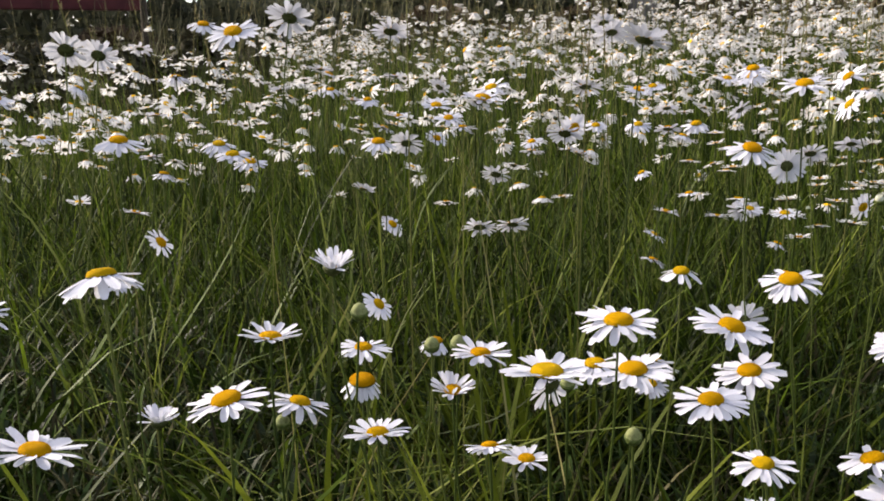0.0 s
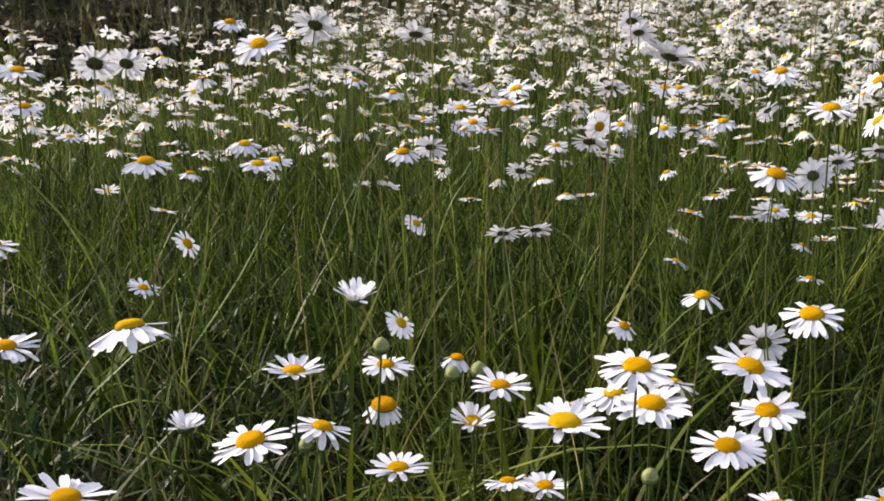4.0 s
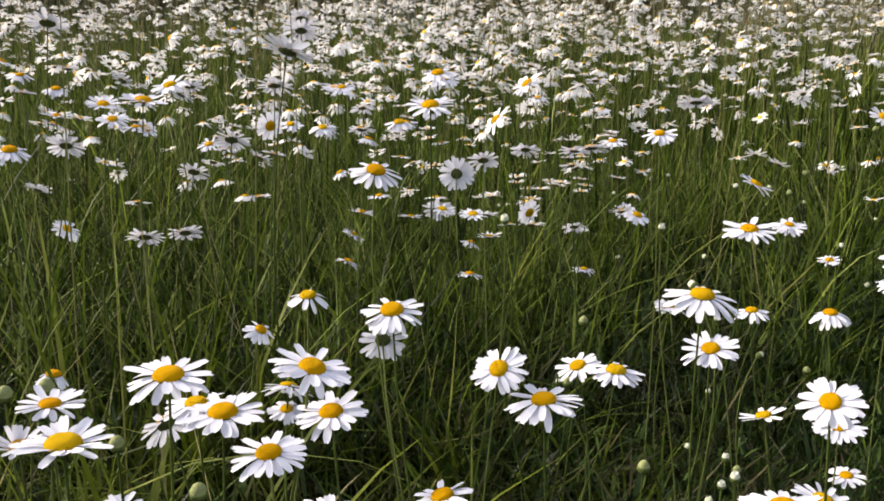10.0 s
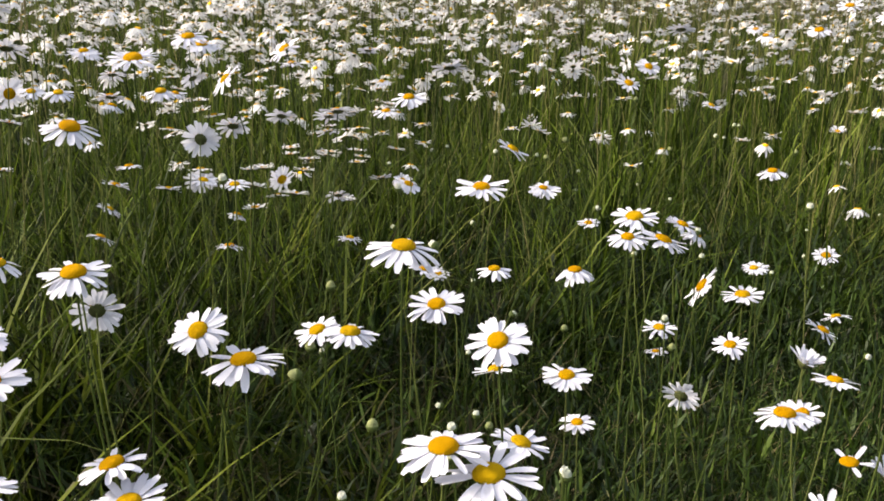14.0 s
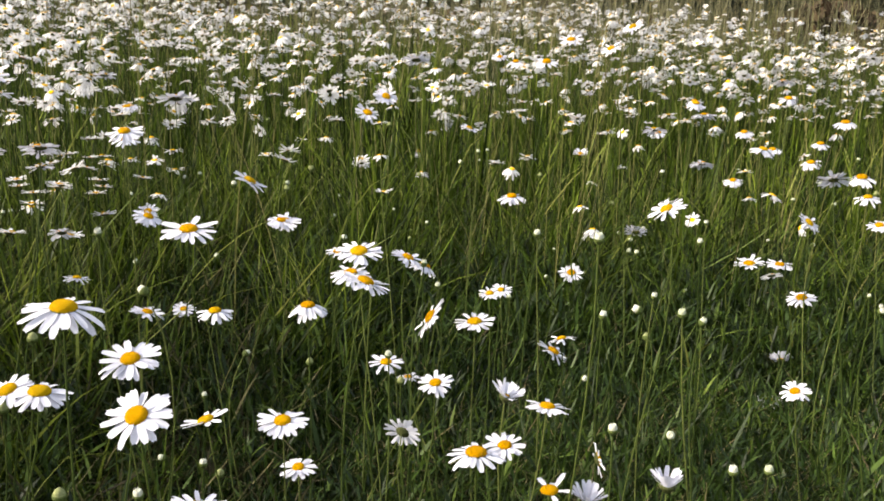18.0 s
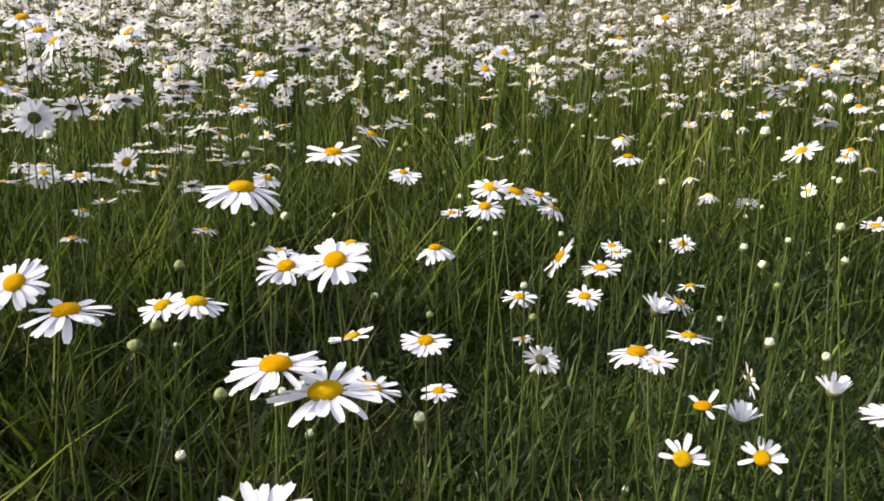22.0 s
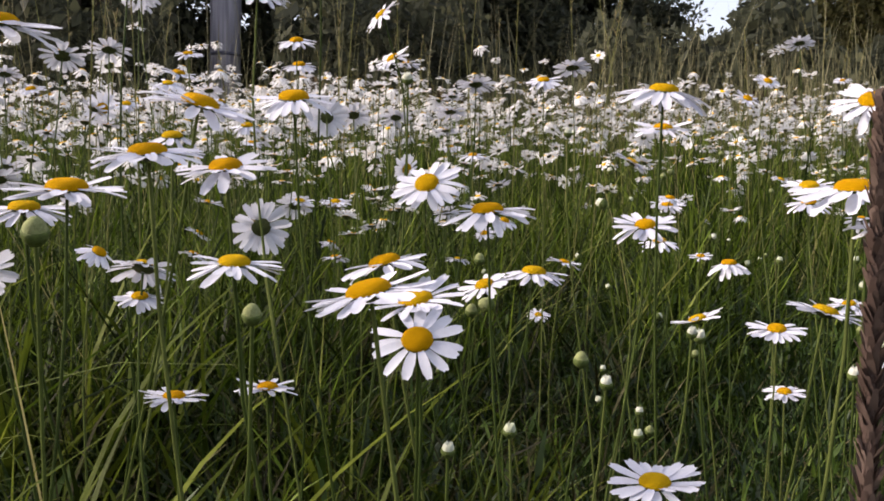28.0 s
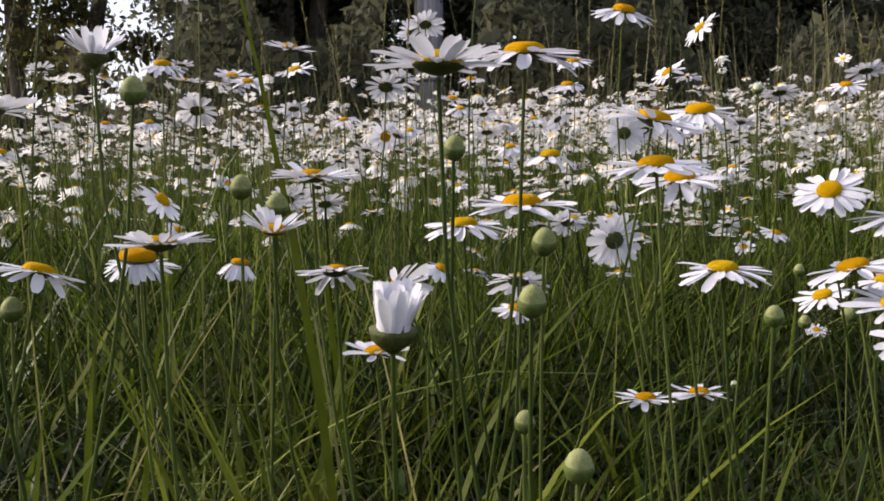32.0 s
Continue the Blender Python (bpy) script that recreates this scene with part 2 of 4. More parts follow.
def quick_mesh(name, verts, quads, mat, parent=None, smooth=True):
    """Fast mesh from numpy: verts (n,3), quads (m,4)."""
    me = bpy.data.meshes.new(name)
    me.vertices.add(len(verts))
    me.vertices.foreach_set("co", np.ascontiguousarray(verts, np.float32).ravel())
    me.loops.add(quads.size)
    me.loops.foreach_set("vertex_index", np.ascontiguousarray(quads, np.int32).ravel())
    me.polygons.add(len(quads))
    me.polygons.foreach_set("loop_start", np.arange(0, quads.size, 4, dtype=np.int32))
    me.update(calc_edges=True)
    if smooth:
        me.polygons.foreach_set("use_smooth", np.ones(len(quads), bool))
    me.materials.append(mat)
    ob = new(name, me)
    ob.parent = parent
    return ob


def part(name, mesh, parent, m=None, label=""):
    """Links shared mesh data as one part under a thing."""
    ob = new(name, mesh)
    ob.parent = parent
    if m is not None:
        ob.matrix_basis = m
    return tagged(ob, label) if label else ob


def tube(path, radii, sides=6):
    """Verts and quads of a tube along points."""
    path = np.asarray(path, float)
    radii = np.broadcast_to(radii, len(path))
    tan = np.gradient(path, axis=0)
    tan /= np.linalg.norm(tan, axis=1)[:, None] + 1e-9
    ref = np.where(np.abs(tan[:, 2:3]) > 0.9, np.array([[1.0, 0, 0]]), np.array([[0, 0, 1.0]]))
    u = np.cross(tan, ref)
    u /= np.linalg.norm(u, axis=1)[:, None] + 1e-9
    v = np.cross(tan, u)
    a = np.linspace(0, 2 * np.pi, sides, endpoint=False)
    ring = np.cos(a)[None, :, None] * u[:, None] + np.sin(a)[None, :, None] * v[:, None]
    verts = (path[:, None] + ring * radii[:, None, None]).reshape(-1, 3)
    i, j = np.meshgrid(np.arange(len(path) - 1), np.arange(sides), indexing="ij")
    k = (j + 1) % sides
    quads = np.stack([i * sides + j, i * sides + k, (i + 1) * sides + k, (i + 1) * sides + j], -1).reshape(-1, 4)
    return verts, quads


def blades(base, length, width, heading, lean, curl, segs=4, twist=None):
    """Verts and quads of many tapered, bent blades at once."""
    n = len(base)
    s = np.linspace(0, 1, segs + 1)[None, :]
    ang = lean[:, None] + curl[:, None] * s**1.6            # angle from the vertical
    step = length[:, None] / segs
    dx = np.concatenate([np.zeros((n, 1)), np.cumsum(np.sin(ang[:, :-1]) * step, 1)], 1)
    dz = np.concatenate([np.zeros((n, 1)), np.cumsum(np.cos(ang[:, :-1]) * step, 1)], 1)
    h = np.stack([np.cos(heading), np.sin(heading)], 1)
    centre = np.empty((n, segs + 1, 3))
    centre[..., :2] = base[:, None, :2] + dx[..., None] * h[:, None]
    centre[..., 2] = base[:, None, 2] + dz
    tw = heading + np.pi / 2 if twist is None else twist
    side = np.stack([np.cos(tw), np.sin(tw), np.zeros(n)], 1)
    w = width[:, None] * 0.5 * (1 - s**2.2) * (0.55 + 0.45 * np.minimum(1, s * 4)) + 0.0002
    verts = np.stack([centre - side[:, None] * w[..., None], centre + side[:, None] * w[..., None]], 2).reshape(-1, 3)
    i = np.arange(n)[:, None] * (segs + 1) * 2 + np.arange(segs)[None] * 2
    quads = np.stack([i, i + 1, i + 3, i + 2], -1).reshape(-1, 4)
    return verts, quads


def clear_of_camera(x, y, r):
    """Away from the strip that the camera glides along."""
    t = np.clip((x + 0.32) / 0.45, 0, 1)
    return np.hypot(x - (-0.32 + 0.45 * t), y - 0.03) > r


def scatter(n, x0, x1, y0, y1, near=0.0, fan=None):
    """Random places; fan spreads them in proportion to the distance, somewhat more to the left."""
    u, v = rng.random(n), rng.random(n)
    if fan:
        y = np.sqrt(y0**2 + (y1**2 - y0**2) * v)
        x = (u * 2 - 1) * (0.5 + fan * y) - 0.12 * y
    else:
        y = y0 + (y1 - y0) * v ** (1.0 + near)
        x = x0 + (x1 - x0) * u
    keep = clear_of_camera(x, y, 0.36)
    return x[keep], y[keep]


# ---------------------------------------------------------------- ground
def build_ground():
    ax = np.concatenate([-np.geomspace(400, 6, 22), np.linspace(-5.5, 5.5, 45), np.geomspace(6, 400, 22)])
    ay = np.concatenate([-np.geomspace(400, 3, 18), np.linspace(-2.75, 10, 52), np.geomspace(10.5, 400, 24)])
    X, Y = np.meshgrid(ax, ay)
    V = np.stack([X, Y, ground_z(X, Y)], -1).reshape(-1, 3)
    c = len(ax)
    i, j = np.meshgrid(np.arange(len(ay) - 1), np.arange(c - 1), indexing="ij")
    Q = np.stack([i * c + j, i * c + j + 1, (i + 1) * c + j + 1, (i + 1) * c + j], -1).reshape(-1, 4)
    tagged(quick_mesh("ground", V, Q, M_SOIL), "dark mossy soil of a rough meadow", "ground", kind="structure")


build_ground()


def sward(x, y):
    """How tall the grass stands: a low open patch on the right, hummocks and hollows elsewhere."""
    d = np.hypot((x - 0.80) / 0.95, (y - 1.08) / 0.76)
    e = np.hypot((x + 0.28) / 0.26, (y - 0.95) / 0.24)
    low = np.minimum(0.30 + 0.70 * np.clip((d - 0.8) / 0.55, 0, 1), 0.55 + 0.45 * np.clip((e - 0.7) / 0.6, 0, 1))
    lump = 1 + 0.22 * np.sin(11 * x + 5 * y) * np.sin(13 * y - 4 * x + 1) + 0.16 * np.sin(23 * x - 9 * y)
    return low * lump


def grass(name, n, box, length, width, mat, label, lean=(0, 0.35), curl=(0.1, 0.9), segs=4, near=0.0, fan=None, lift=0.0, low=True, tuft=0, round_=0.02, across=False, thin=0.0, sparse=0.0, west=None):
    """Blades at random places or, with tuft, in clumps of that many that splay outwards."""
    x, y = scatter(n // max(tuft, 1), *box, near=near, fan=fan)
    grow = 1.0
    if tuft:
        k = len(x)
        grow = np.repeat(rng.uniform(0.65, 1.15, k), tuft)
        a, r = rng.random(k * tuft) * 2 * np.pi, np.abs(rng.normal(0, round_, k * tuft))
        x, y = np.repeat(x, tuft) + r * np.cos(a), np.repeat(y, tuft) + r * np.sin(a)
        keep = clear_of_camera(x, y, 0.33)
        x, y, a, r, grow = x[keep], y[keep], a[keep], r[keep], grow[keep]
    if thin:                                    # fewer in the low patch
        keep = (sward(x, y) > 0.62) | (rng.random(len(x)) > thin)
        x, y = x[keep], y[keep]
        if tuft:
            a, r, grow = a[keep], r[keep], grow[keep]
    if west is not None:                        # few of them east of a line
        keep = (x < west) | (rng.random(len(x)) < 0.2)
        x, y = x[keep], y[keep]
        if tuft:
            a, r, grow = a[keep], r[keep], grow[keep]
    if sparse:                                  # fewer and broader close by
        keep = rng.random(len(x)) > sparse * np.clip((1.05 - y) / 0.4, 0, 1)
        x, y = x[keep], y[keep]
        if tuft:
            a, r, grow = a[keep], r[keep], grow[keep]
    n = len(x)
    u = rng.random((6, n))
    base = np.stack([x, y, ground_z(x, y) - 0.005 + lift * u[5] * np.minimum(1, sward(x, y) + (0 if low else 0.4))], 1)
    L = (length[0] + (length[1] - length[0]) * u[0] ** 1.3) * (sward(x, y) if low else 1.0) * grow
    heading = a + rng.normal(0, 0.6, n) if tuft else u[2] * 2 * np.pi
    if across:                                  # most of them laid over by the wind, to either side
        heading = np.where(u[2] < 0.5, 0, np.pi) + rng.normal(0, 0.55, n)
    W = (width[0] + (width[1] - width[0]) * u[1]) * (1 + sparse * 1.2 * np.clip((1.05 - y) / 0.4, 0, 1))
    V, Q = blades(base, L, W, heading, lean[0] + (lean[1] - lean[0]) * u[3], curl[0] + (curl[1] - curl[0]) * u[4] ** 1.5, segs,
                  twist=rng.random(n) * np.pi if not tuft else heading + np.pi / 2 + rng.normal(0, 0.5, n))
    return tagged(quick_mesh(name, V, Q, mat), label, "grass", kind="stuff")


FAN = 1.1
grass("grass_tufts", 15500, (0, 0, 0.25, 2.7), (0.09, 0.40), (0.0032, 0.0082), M_GRASS, "tufts of green meadow grass between the daisies", lean=(0.1, 1.05), curl=(0.3, 2.6), segs=6, fan=FAN, tuft=18, round_=0.025, thin=0.6, sparse=0.55)
grass("meadow_grass", 5000, (0, 0, 0.25, 2.7), (0.1, 0.42), (0.002, 0.004), M_GRASS, "thin green meadow grass between the daisies", lean=(0.05, 1.0), curl=(-0.5, 1.7), segs=5, fan=FAN, thin=0.75, sparse=0.9)
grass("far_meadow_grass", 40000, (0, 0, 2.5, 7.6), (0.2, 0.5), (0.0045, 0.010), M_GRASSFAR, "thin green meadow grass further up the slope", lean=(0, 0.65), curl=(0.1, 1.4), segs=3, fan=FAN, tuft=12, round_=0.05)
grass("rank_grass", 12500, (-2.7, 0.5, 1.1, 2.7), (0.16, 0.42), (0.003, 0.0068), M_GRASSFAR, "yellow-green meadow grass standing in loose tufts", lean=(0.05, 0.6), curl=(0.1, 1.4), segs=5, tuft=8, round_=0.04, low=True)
grass("broad_leaf_grass", 1300, (-0.75, 0.12, 0.3, 1.25), (0.2, 0.46), (0.0055, 0.0115), M_BROAD, "broad bright green grass blades arching over", lean=(0.05, 0.6), curl=(0.3, 1.5), segs=7, tuft=5, round_=0.02)
grass("soft_leaf_grass", 1900, (-0.6, 0.08, 0.3, 0.95), (0.1, 0.3), (0.006, 0.0125), M_BROAD, "broad soft green grass leaves low between the stems", lean=(0.0, 0.7), curl=(0.2, 1.5), segs=6, tuft=4, round_=0.025)
grass("grass_culms", 900, (0, 0, 0.5, 2.6), (0.3, 0.6), (0.0010, 0.0019), M_CULM, "thin pale grass stalks", lean=(0, 0.55), curl=(0, 0.9), segs=6, fan=FAN, thin=0.8, sparse=0.8)
grass("far_culms", 3200, (0, 0, 2.3, 6.5), (0.34, 0.62), (0.0016, 0.003), M_CULM, "thin pale upright grass stalks further up", lean=(0, 0.22), curl=(0, 0.5), segs=4, fan=FAN)
grass("ground_herbs", 70000, (0, 0, 0.2, 2.3), (0.025, 0.085), (0.004, 0.010), M_HERB, "low green herb leaves near the soil, coloured dark for shade", lean=(0.2, 1.3), curl=(0.0, 1.2), segs=3, lift=0.15, fan=FAN, low=False, tuft=6, round_=0.018, thin=0.85)
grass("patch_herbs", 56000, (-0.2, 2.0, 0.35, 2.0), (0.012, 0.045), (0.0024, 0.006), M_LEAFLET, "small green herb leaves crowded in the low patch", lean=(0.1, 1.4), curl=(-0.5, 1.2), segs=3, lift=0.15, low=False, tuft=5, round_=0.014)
grass("herb_shoots", 26000, (0, 0, 0.2, 2.3), (0.04, 0.16), (0.0018, 0.004), M_HERB, "narrow herb shoots crossing one another, coloured dark for shade", lean=(0.1, 1.2), curl=(-0.8, 1.4), segs=4, lift=0.1, fan=FAN, low=False, sparse=0.85)
grass("crossing_blades", 8000, (0, 0, 0.25, 2.6), (0.08, 0.30), (0.0022, 0.0052), M_GRASS, "bent green grass blades crossing one another", lean=(0.5, 1.45), curl=(-0.6, 1.2), segs=4, lift=0.2, fan=FAN, across=True, sparse=0.8)
grass("arching_grass", 5200, (0, 0, 0.6, 2.7), (0.2, 0.5), (0.0030, 0.0064), M_ARCH, "olive-green grass blades arching over one another", lean=(0.1, 0.8), curl=(0.8, 2.6), segs=8, fan=FAN, tuft=7, round_=0.03, across=True, thin=0.7, west=0.15)
grass("thatch", 8000, (0, 0, 0.25, 2.4), (0.02, 0.13), (0.0012, 0.0028), M_DRY, "dead straw lying among the grass", lean=(0.7, 1.5), curl=(0, 0.6), segs=3, lift=0.1, fan=FAN, low=False, sparse=0.8)


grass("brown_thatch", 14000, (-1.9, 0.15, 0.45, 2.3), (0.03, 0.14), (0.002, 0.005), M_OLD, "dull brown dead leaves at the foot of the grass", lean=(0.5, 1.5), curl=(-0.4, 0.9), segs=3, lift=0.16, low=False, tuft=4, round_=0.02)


grass("patch_straw", 7000, (-0.1, 1.5, 0.4, 1.6), (0.012, 0.06), (0.001, 0.0022), M_DRY, "bits of dead straw in the low patch", lean=(0.4, 1.5), curl=(-0.8, 0.9), segs=3, lift=0.1, low=False)


def meadow_around():
    """The rest of the meadow, beside and behind: coarser, the same kind of grass."""
    n = 60000
    a, d = rng.random(n) * 2 * np.pi, 0.45 + 11 * np.sqrt(rng.random(n))
    x, y = d * np.cos(a), d * np.sin(a)
    keep = clear_of_camera(x, y, 0.5) & ((y < 0.2) | (np.abs(x + 0.12 * y) > 0.45 + 1.05 * np.maximum(y, 0)))
    x, y = x[keep], y[keep]
    n = len(x)
    u = rng.random((5, n))
    base = np.stack([x, y, ground_z(x, y) - 0.005], 1)
    V, Q = blades(base, 0.2 + 0.25 * u[0], 0.006 + 0.010 * u[1], u[2] * 6.28, 0.6 * u[3], 0.2 + 1.2 * u[4], 3, twist=rng.random(n) * np.pi)
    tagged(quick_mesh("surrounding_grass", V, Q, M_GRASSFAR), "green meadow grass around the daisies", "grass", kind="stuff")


meadow_around()
grass("tall_dry_grass", 3400, (0, 0, 4.2, 8.6), (0.45, 1.25), (0.003, 0.006), M_PALE, "tall pale dry grass stalks before the trees", lean=(0, 0.32), curl=(0, 0.9), segs=5, fan=FAN, tuft=4, round_=0.2)
grass("dry_grass_stand", 1500, (0.5, 5.6, 6.4, 8.6), (0.6, 1.3), (0.0035, 0.008), M_PALE, "dense stand of tall pale dry grass", lean=(0, 0.26), curl=(0, 0.8), segs=5, tuft=5, round_=0.16)

# ---------------------------------------------------------------- daisies


def petal_mesh(name, wide, notch, bend):
    """One ray floret, one unit long from its root, lying along +x."""
    rows, cols = 7, 3
    V, Q = [], []
    for i in range(rows):
        s = i / (rows - 1)
        w = wide * (0.35 + 0.65 * min(1, s * 2.4)) * math.sqrt(max(0.0, 1 - max(0, (s - 0.72) / 0.28) ** 2 * 0.75))
        z = bend * s * s
        for j in range(-1, 2):
            x = s - (notch * (1 if j == 0 else 0.0) if i == rows - 1 else 0)
            V.append((x, 0.5 * w * j, z + (0.022 * abs(j) if 0 < i < rows - 1 else 0.01 * abs(j)) - 0.012 * (j == 0)))
    for i in range(rows - 1):
        for j in range(cols - 1):
            a = i * cols + j
            Q.append((a, a + cols, a + cols + 1, a + 1))
    me = bpy.data.meshes.new(name)
    me.from_pydata(V, [], Q)
    me.polygons.foreach_set("use_smooth", [True] * len(me.polygons))
    me.materials.append(M_PETAL)
    return me


def lathe_mesh(name, profile, mat, sides=14):
    V, Q = [], []
    for r, z in profile:
        for k in range(sides):
            a = 2 * math.pi * k / sides
            V.append((r * math.cos(a), r * math.sin(a), z))
    for i in range(len(profile) - 1):
        for k in range(sides):
            l = (k + 1) % sides
            Q.append((i * sides + k, i * sides + l, (i + 1) * sides + l, (i + 1) * sides + k))
    Q.append(tuple(range((len(profile) - 1) * sides, len(profile) * sides)))
    me = bpy.data.meshes.new(name)
    me.from_pydata(V, [], Q)
    me.polygons.foreach_set("use_smooth", [True] * len(me.polygons))
    me.materials.append(mat)
    return me


PETALS = [petal_mesh("petal", 0.29, 0.03, -0.06), petal_mesh("petal", 0.32, 0.05, 0.03), petal_mesh("petal", 0.26, 0.02, -0.13), petal_mesh("petal", 0.29, 0.04, -0.24)]
DISC = lathe_mesh("disc", [(1.0, -0.1), (1.05, 0.1), (0.98, 0.32), (0.82, 0.5), (0.58, 0.61), (0.3, 0.64), (0.1, 0.63)], M_DISC)
CALYX = lathe_mesh("calyx", [(0.16, -0.75), (0.45, -0.62), (0.85, -0.4), (1.1, -0.12), (1.12, 0.0)], M_CALYX, 12)


def bud_tip_mesh():
    """The closed white petals that stand out of a bud, ridged, with a ragged top."""
    V, Q = [], []
    n = 24
    for rr, z in ((0.55, -0.1), (0.67, 0.3), (0.62, 0.65), (0.42, 0.98), (0.2, 0.9), (0.05, 0.7)):
        for k in range(n):
            a = 2 * math.pi * k / n
            q = rr * (1 + 0.06 * (k % 2))
            V.append((q * math.cos(a), q * math.sin(a), z + (0.14 * math.sin(k * 2.1) * (1 + (k % 2)) if 0.3 < rr < 0.5 else 0)))
    for i in range(5):
        for k in range(n):
            m = (k + 1) % n
            Q.append((i * n + k, i * n + m, i * n + n + m, i * n + n + k))
    me = bpy.data.meshes.new("bud_tip")
    me.from_pydata(V, [], Q)
    me.polygons.foreach_set("use_smooth", [True] * len(me.polygons))
    me.materials.append(M_BUDTIP)
    return me


BUD_TIP = bud_tip_mesh()


def stem_curve(base, head, normal, bow):
    """From the ground to the back of the flower head, which it meets along its axis."""
    base, head = np.array(base, float), np.array(head, float)
    n = np.array(normal, float)
    t = np.linspace(0, 1, 9)[:, None]
    L = np.linalg.norm(head - base)
    c1 = base + np.array([0, 0, 0.5 * L]) + bow
    c2 = head - n * 0.16 * L - np.array([0, 0, 0.16 * L])
    return (1 - t) ** 3 * base + 3 * (1 - t) ** 2 * t * c1 + 3 * (1 - t) * t**2 * c2 + t**3 * head


def stem_part(thing, base, head, normal, radius, r):
    bow = np.array([r.uniform(-1, 1), r.uniform(-1, 1), 0]) * 0.035
    off = np.array(base)
    V, Q = tube(stem_curve(base, head, normal, bow) - off, np.linspace(1.25, 0.9, 9) * radius, 6)
    return quick_mesh("stem", V, Q, M_STEM, thing)


def facing(az, tilt):
    """Upward axis of a head that tips by tilt degrees towards the compass angle az (0: +x, 90: +y)."""
    return Vector((math.sin(radians(tilt)) * math.cos(radians(az)), math.sin(radians(tilt)) * math.sin(radians(az)), math.cos(radians(tilt))))


COUNT = [0]


def daisy(x, y, z, size=0.049, az=-90, tilt=15, open_=0, petals=23, label="", lean=None, arc=360, disc=0.165, group="daisies in the meadow"):
    """An oxeye daisy with its disc's centre at x, y, z; open_: degrees by which the petals rise (below 0: droop)."""
    COUNT[0] += 1
    r = random.Random(COUNT[0] * 7919)
    n = facing(az, tilt)
    lx, ly = lean if lean else (r.uniform(-0.09, 0.09), r.uniform(-0.03, 0.08))
    bx, by = x + lx, y + ly
    bz = float(ground_z(bx, by)) - 0.01
    thing = new("oxeye_daisy")
    thing.location = (bx, by, bz)
    head = Matrix.Translation((x - bx, y - by, z - bz)) @ n.to_track_quat("Z", "Y").to_matrix().to_4x4()
    rd = size * disc * r.uniform(0.92, 1.08)
    shut = open_ > 40
    part("disc", DISC, thing, head @ Matrix.Diagonal((rd * (0.45 if shut else 1), rd * (0.45 if shut else 1), rd * (0.4 if shut else 0.85), 1)))
    part("calyx", CALYX, thing, head @ Matrix.Diagonal((rd * (1.0 if shut else 0.95), rd * (1.0 if shut else 0.95), rd * (1.5 if shut else 0.58), 1)))
    length = size * 0.5 - rd * 0.72
    spin = r.uniform(0, 360) if arc == 360 else 90 - arc / 2
    for k in range(petals):
        if r.random() < 0.025:
            continue
        up = open_ + r.gauss(0, 6 if (open_ < 35 or open_ > 70) and arc == 360 else 12) + (4 if k % 2 else -3)
        rot = pose(0, 0, 0, 0, 0, spin + arc * (k + r.uniform(-0.28, 0.28)) / petals) @ Matrix.Translation((rd * 0.72, 0, rd * (0.02 if k % 2 else -0.06))) @ pose(0, 0, 0, r.gauss(0, 8), -up, 0)
        L = length * r.uniform(0.86, 1.08)
        part("petal", PETALS[r.choice((0, 0, 1, 1, 2, 3 if open_ < 5 else 0))], thing, head @ rot @ Matrix.Diagonal((L, length * r.uniform(0.85, 1.1), L, 1)))
    stem_part(thing, (bx, by, bz), (x - n.x * rd * 0.5, y - n.y * rd * 0.5, z - n.z * rd * 0.5), n, 0.00088, r)
    tagged(thing, label or "white oxeye daisy with yellow disc, open on a thin stem", "daisy", group)
    return thing


def bud(x, y, z, size=0.011, az=-90, tilt=10, white=True, label=""):
    """A closed daisy bud, green with or without a white tip."""
    COUNT[0] += 1
    r = random.Random(COUNT[0] * 7919)
    n = facing(az, tilt)
    bx, by = x + r.uniform(-0.05, 0.05), y + r.uniform(-0.03, 0.05)
    bz = float(ground_z(bx, by)) - 0.01
    thing = new("daisy_bud")
    thing.location = (bx, by, bz)
    head = Matrix.Translation((x - bx, y - by, z - bz)) @ n.to_track_quat("Z", "Y").to_matrix().to_4x4()
    s = size * 0.5
    part("calyx", BUD_CUP, thing, head @ Matrix.Diagonal((s, s, s * 1.25, 1)))
    if white:
        part("bud_tip", BUD_TIP, thing, head @ Matrix.Diagonal((s * 1.28, s * 1.28, s * 1.25, 1)), "closed white petals")
    else:
        part("bud_tip", BUD_GREEN, thing, head @ Matrix.Diagonal((s * 1.7, s * 1.7, s * 1.15, 1)))
    stem_part(thing, (bx, by, bz), (x - n.x * s * 0.7, y - n.y * s * 0.7, z - n.z * s * 0.7), n, 0.0009, r)
    tagged(thing, label or ("green daisy bud with a closed white tip" if white else "round green daisy bud on a thin stem"), "flower bud", "buds in the meadow")
    return thing


M_BUDCUP = solid("bud_cup", (0.055, 0.08, 0.02), (0.10, 0.13, 0.035), scale=14.0, rough=0.6)
M_BUD = solid("bud_top", (0.17, 0.20, 0.075), (0.25, 0.27, 0.13), scale=14.0, rough=0.7)
BUD_CUP = lathe_mesh("calyx", [(0.16, -0.85), (0.55, -0.72), (0.92, -0.4), (1.08, 0.0), (1.05, 0.2), (0.98, 0.24)], M_BUDCUP, 12)
BUD_GREEN = lathe_mesh("bud_top", [(0.58, 0.0), (0.55, 0.4), (0.42, 0.8), (0.22, 1.1), (0.05, 1.2)], M_BUD, 10)

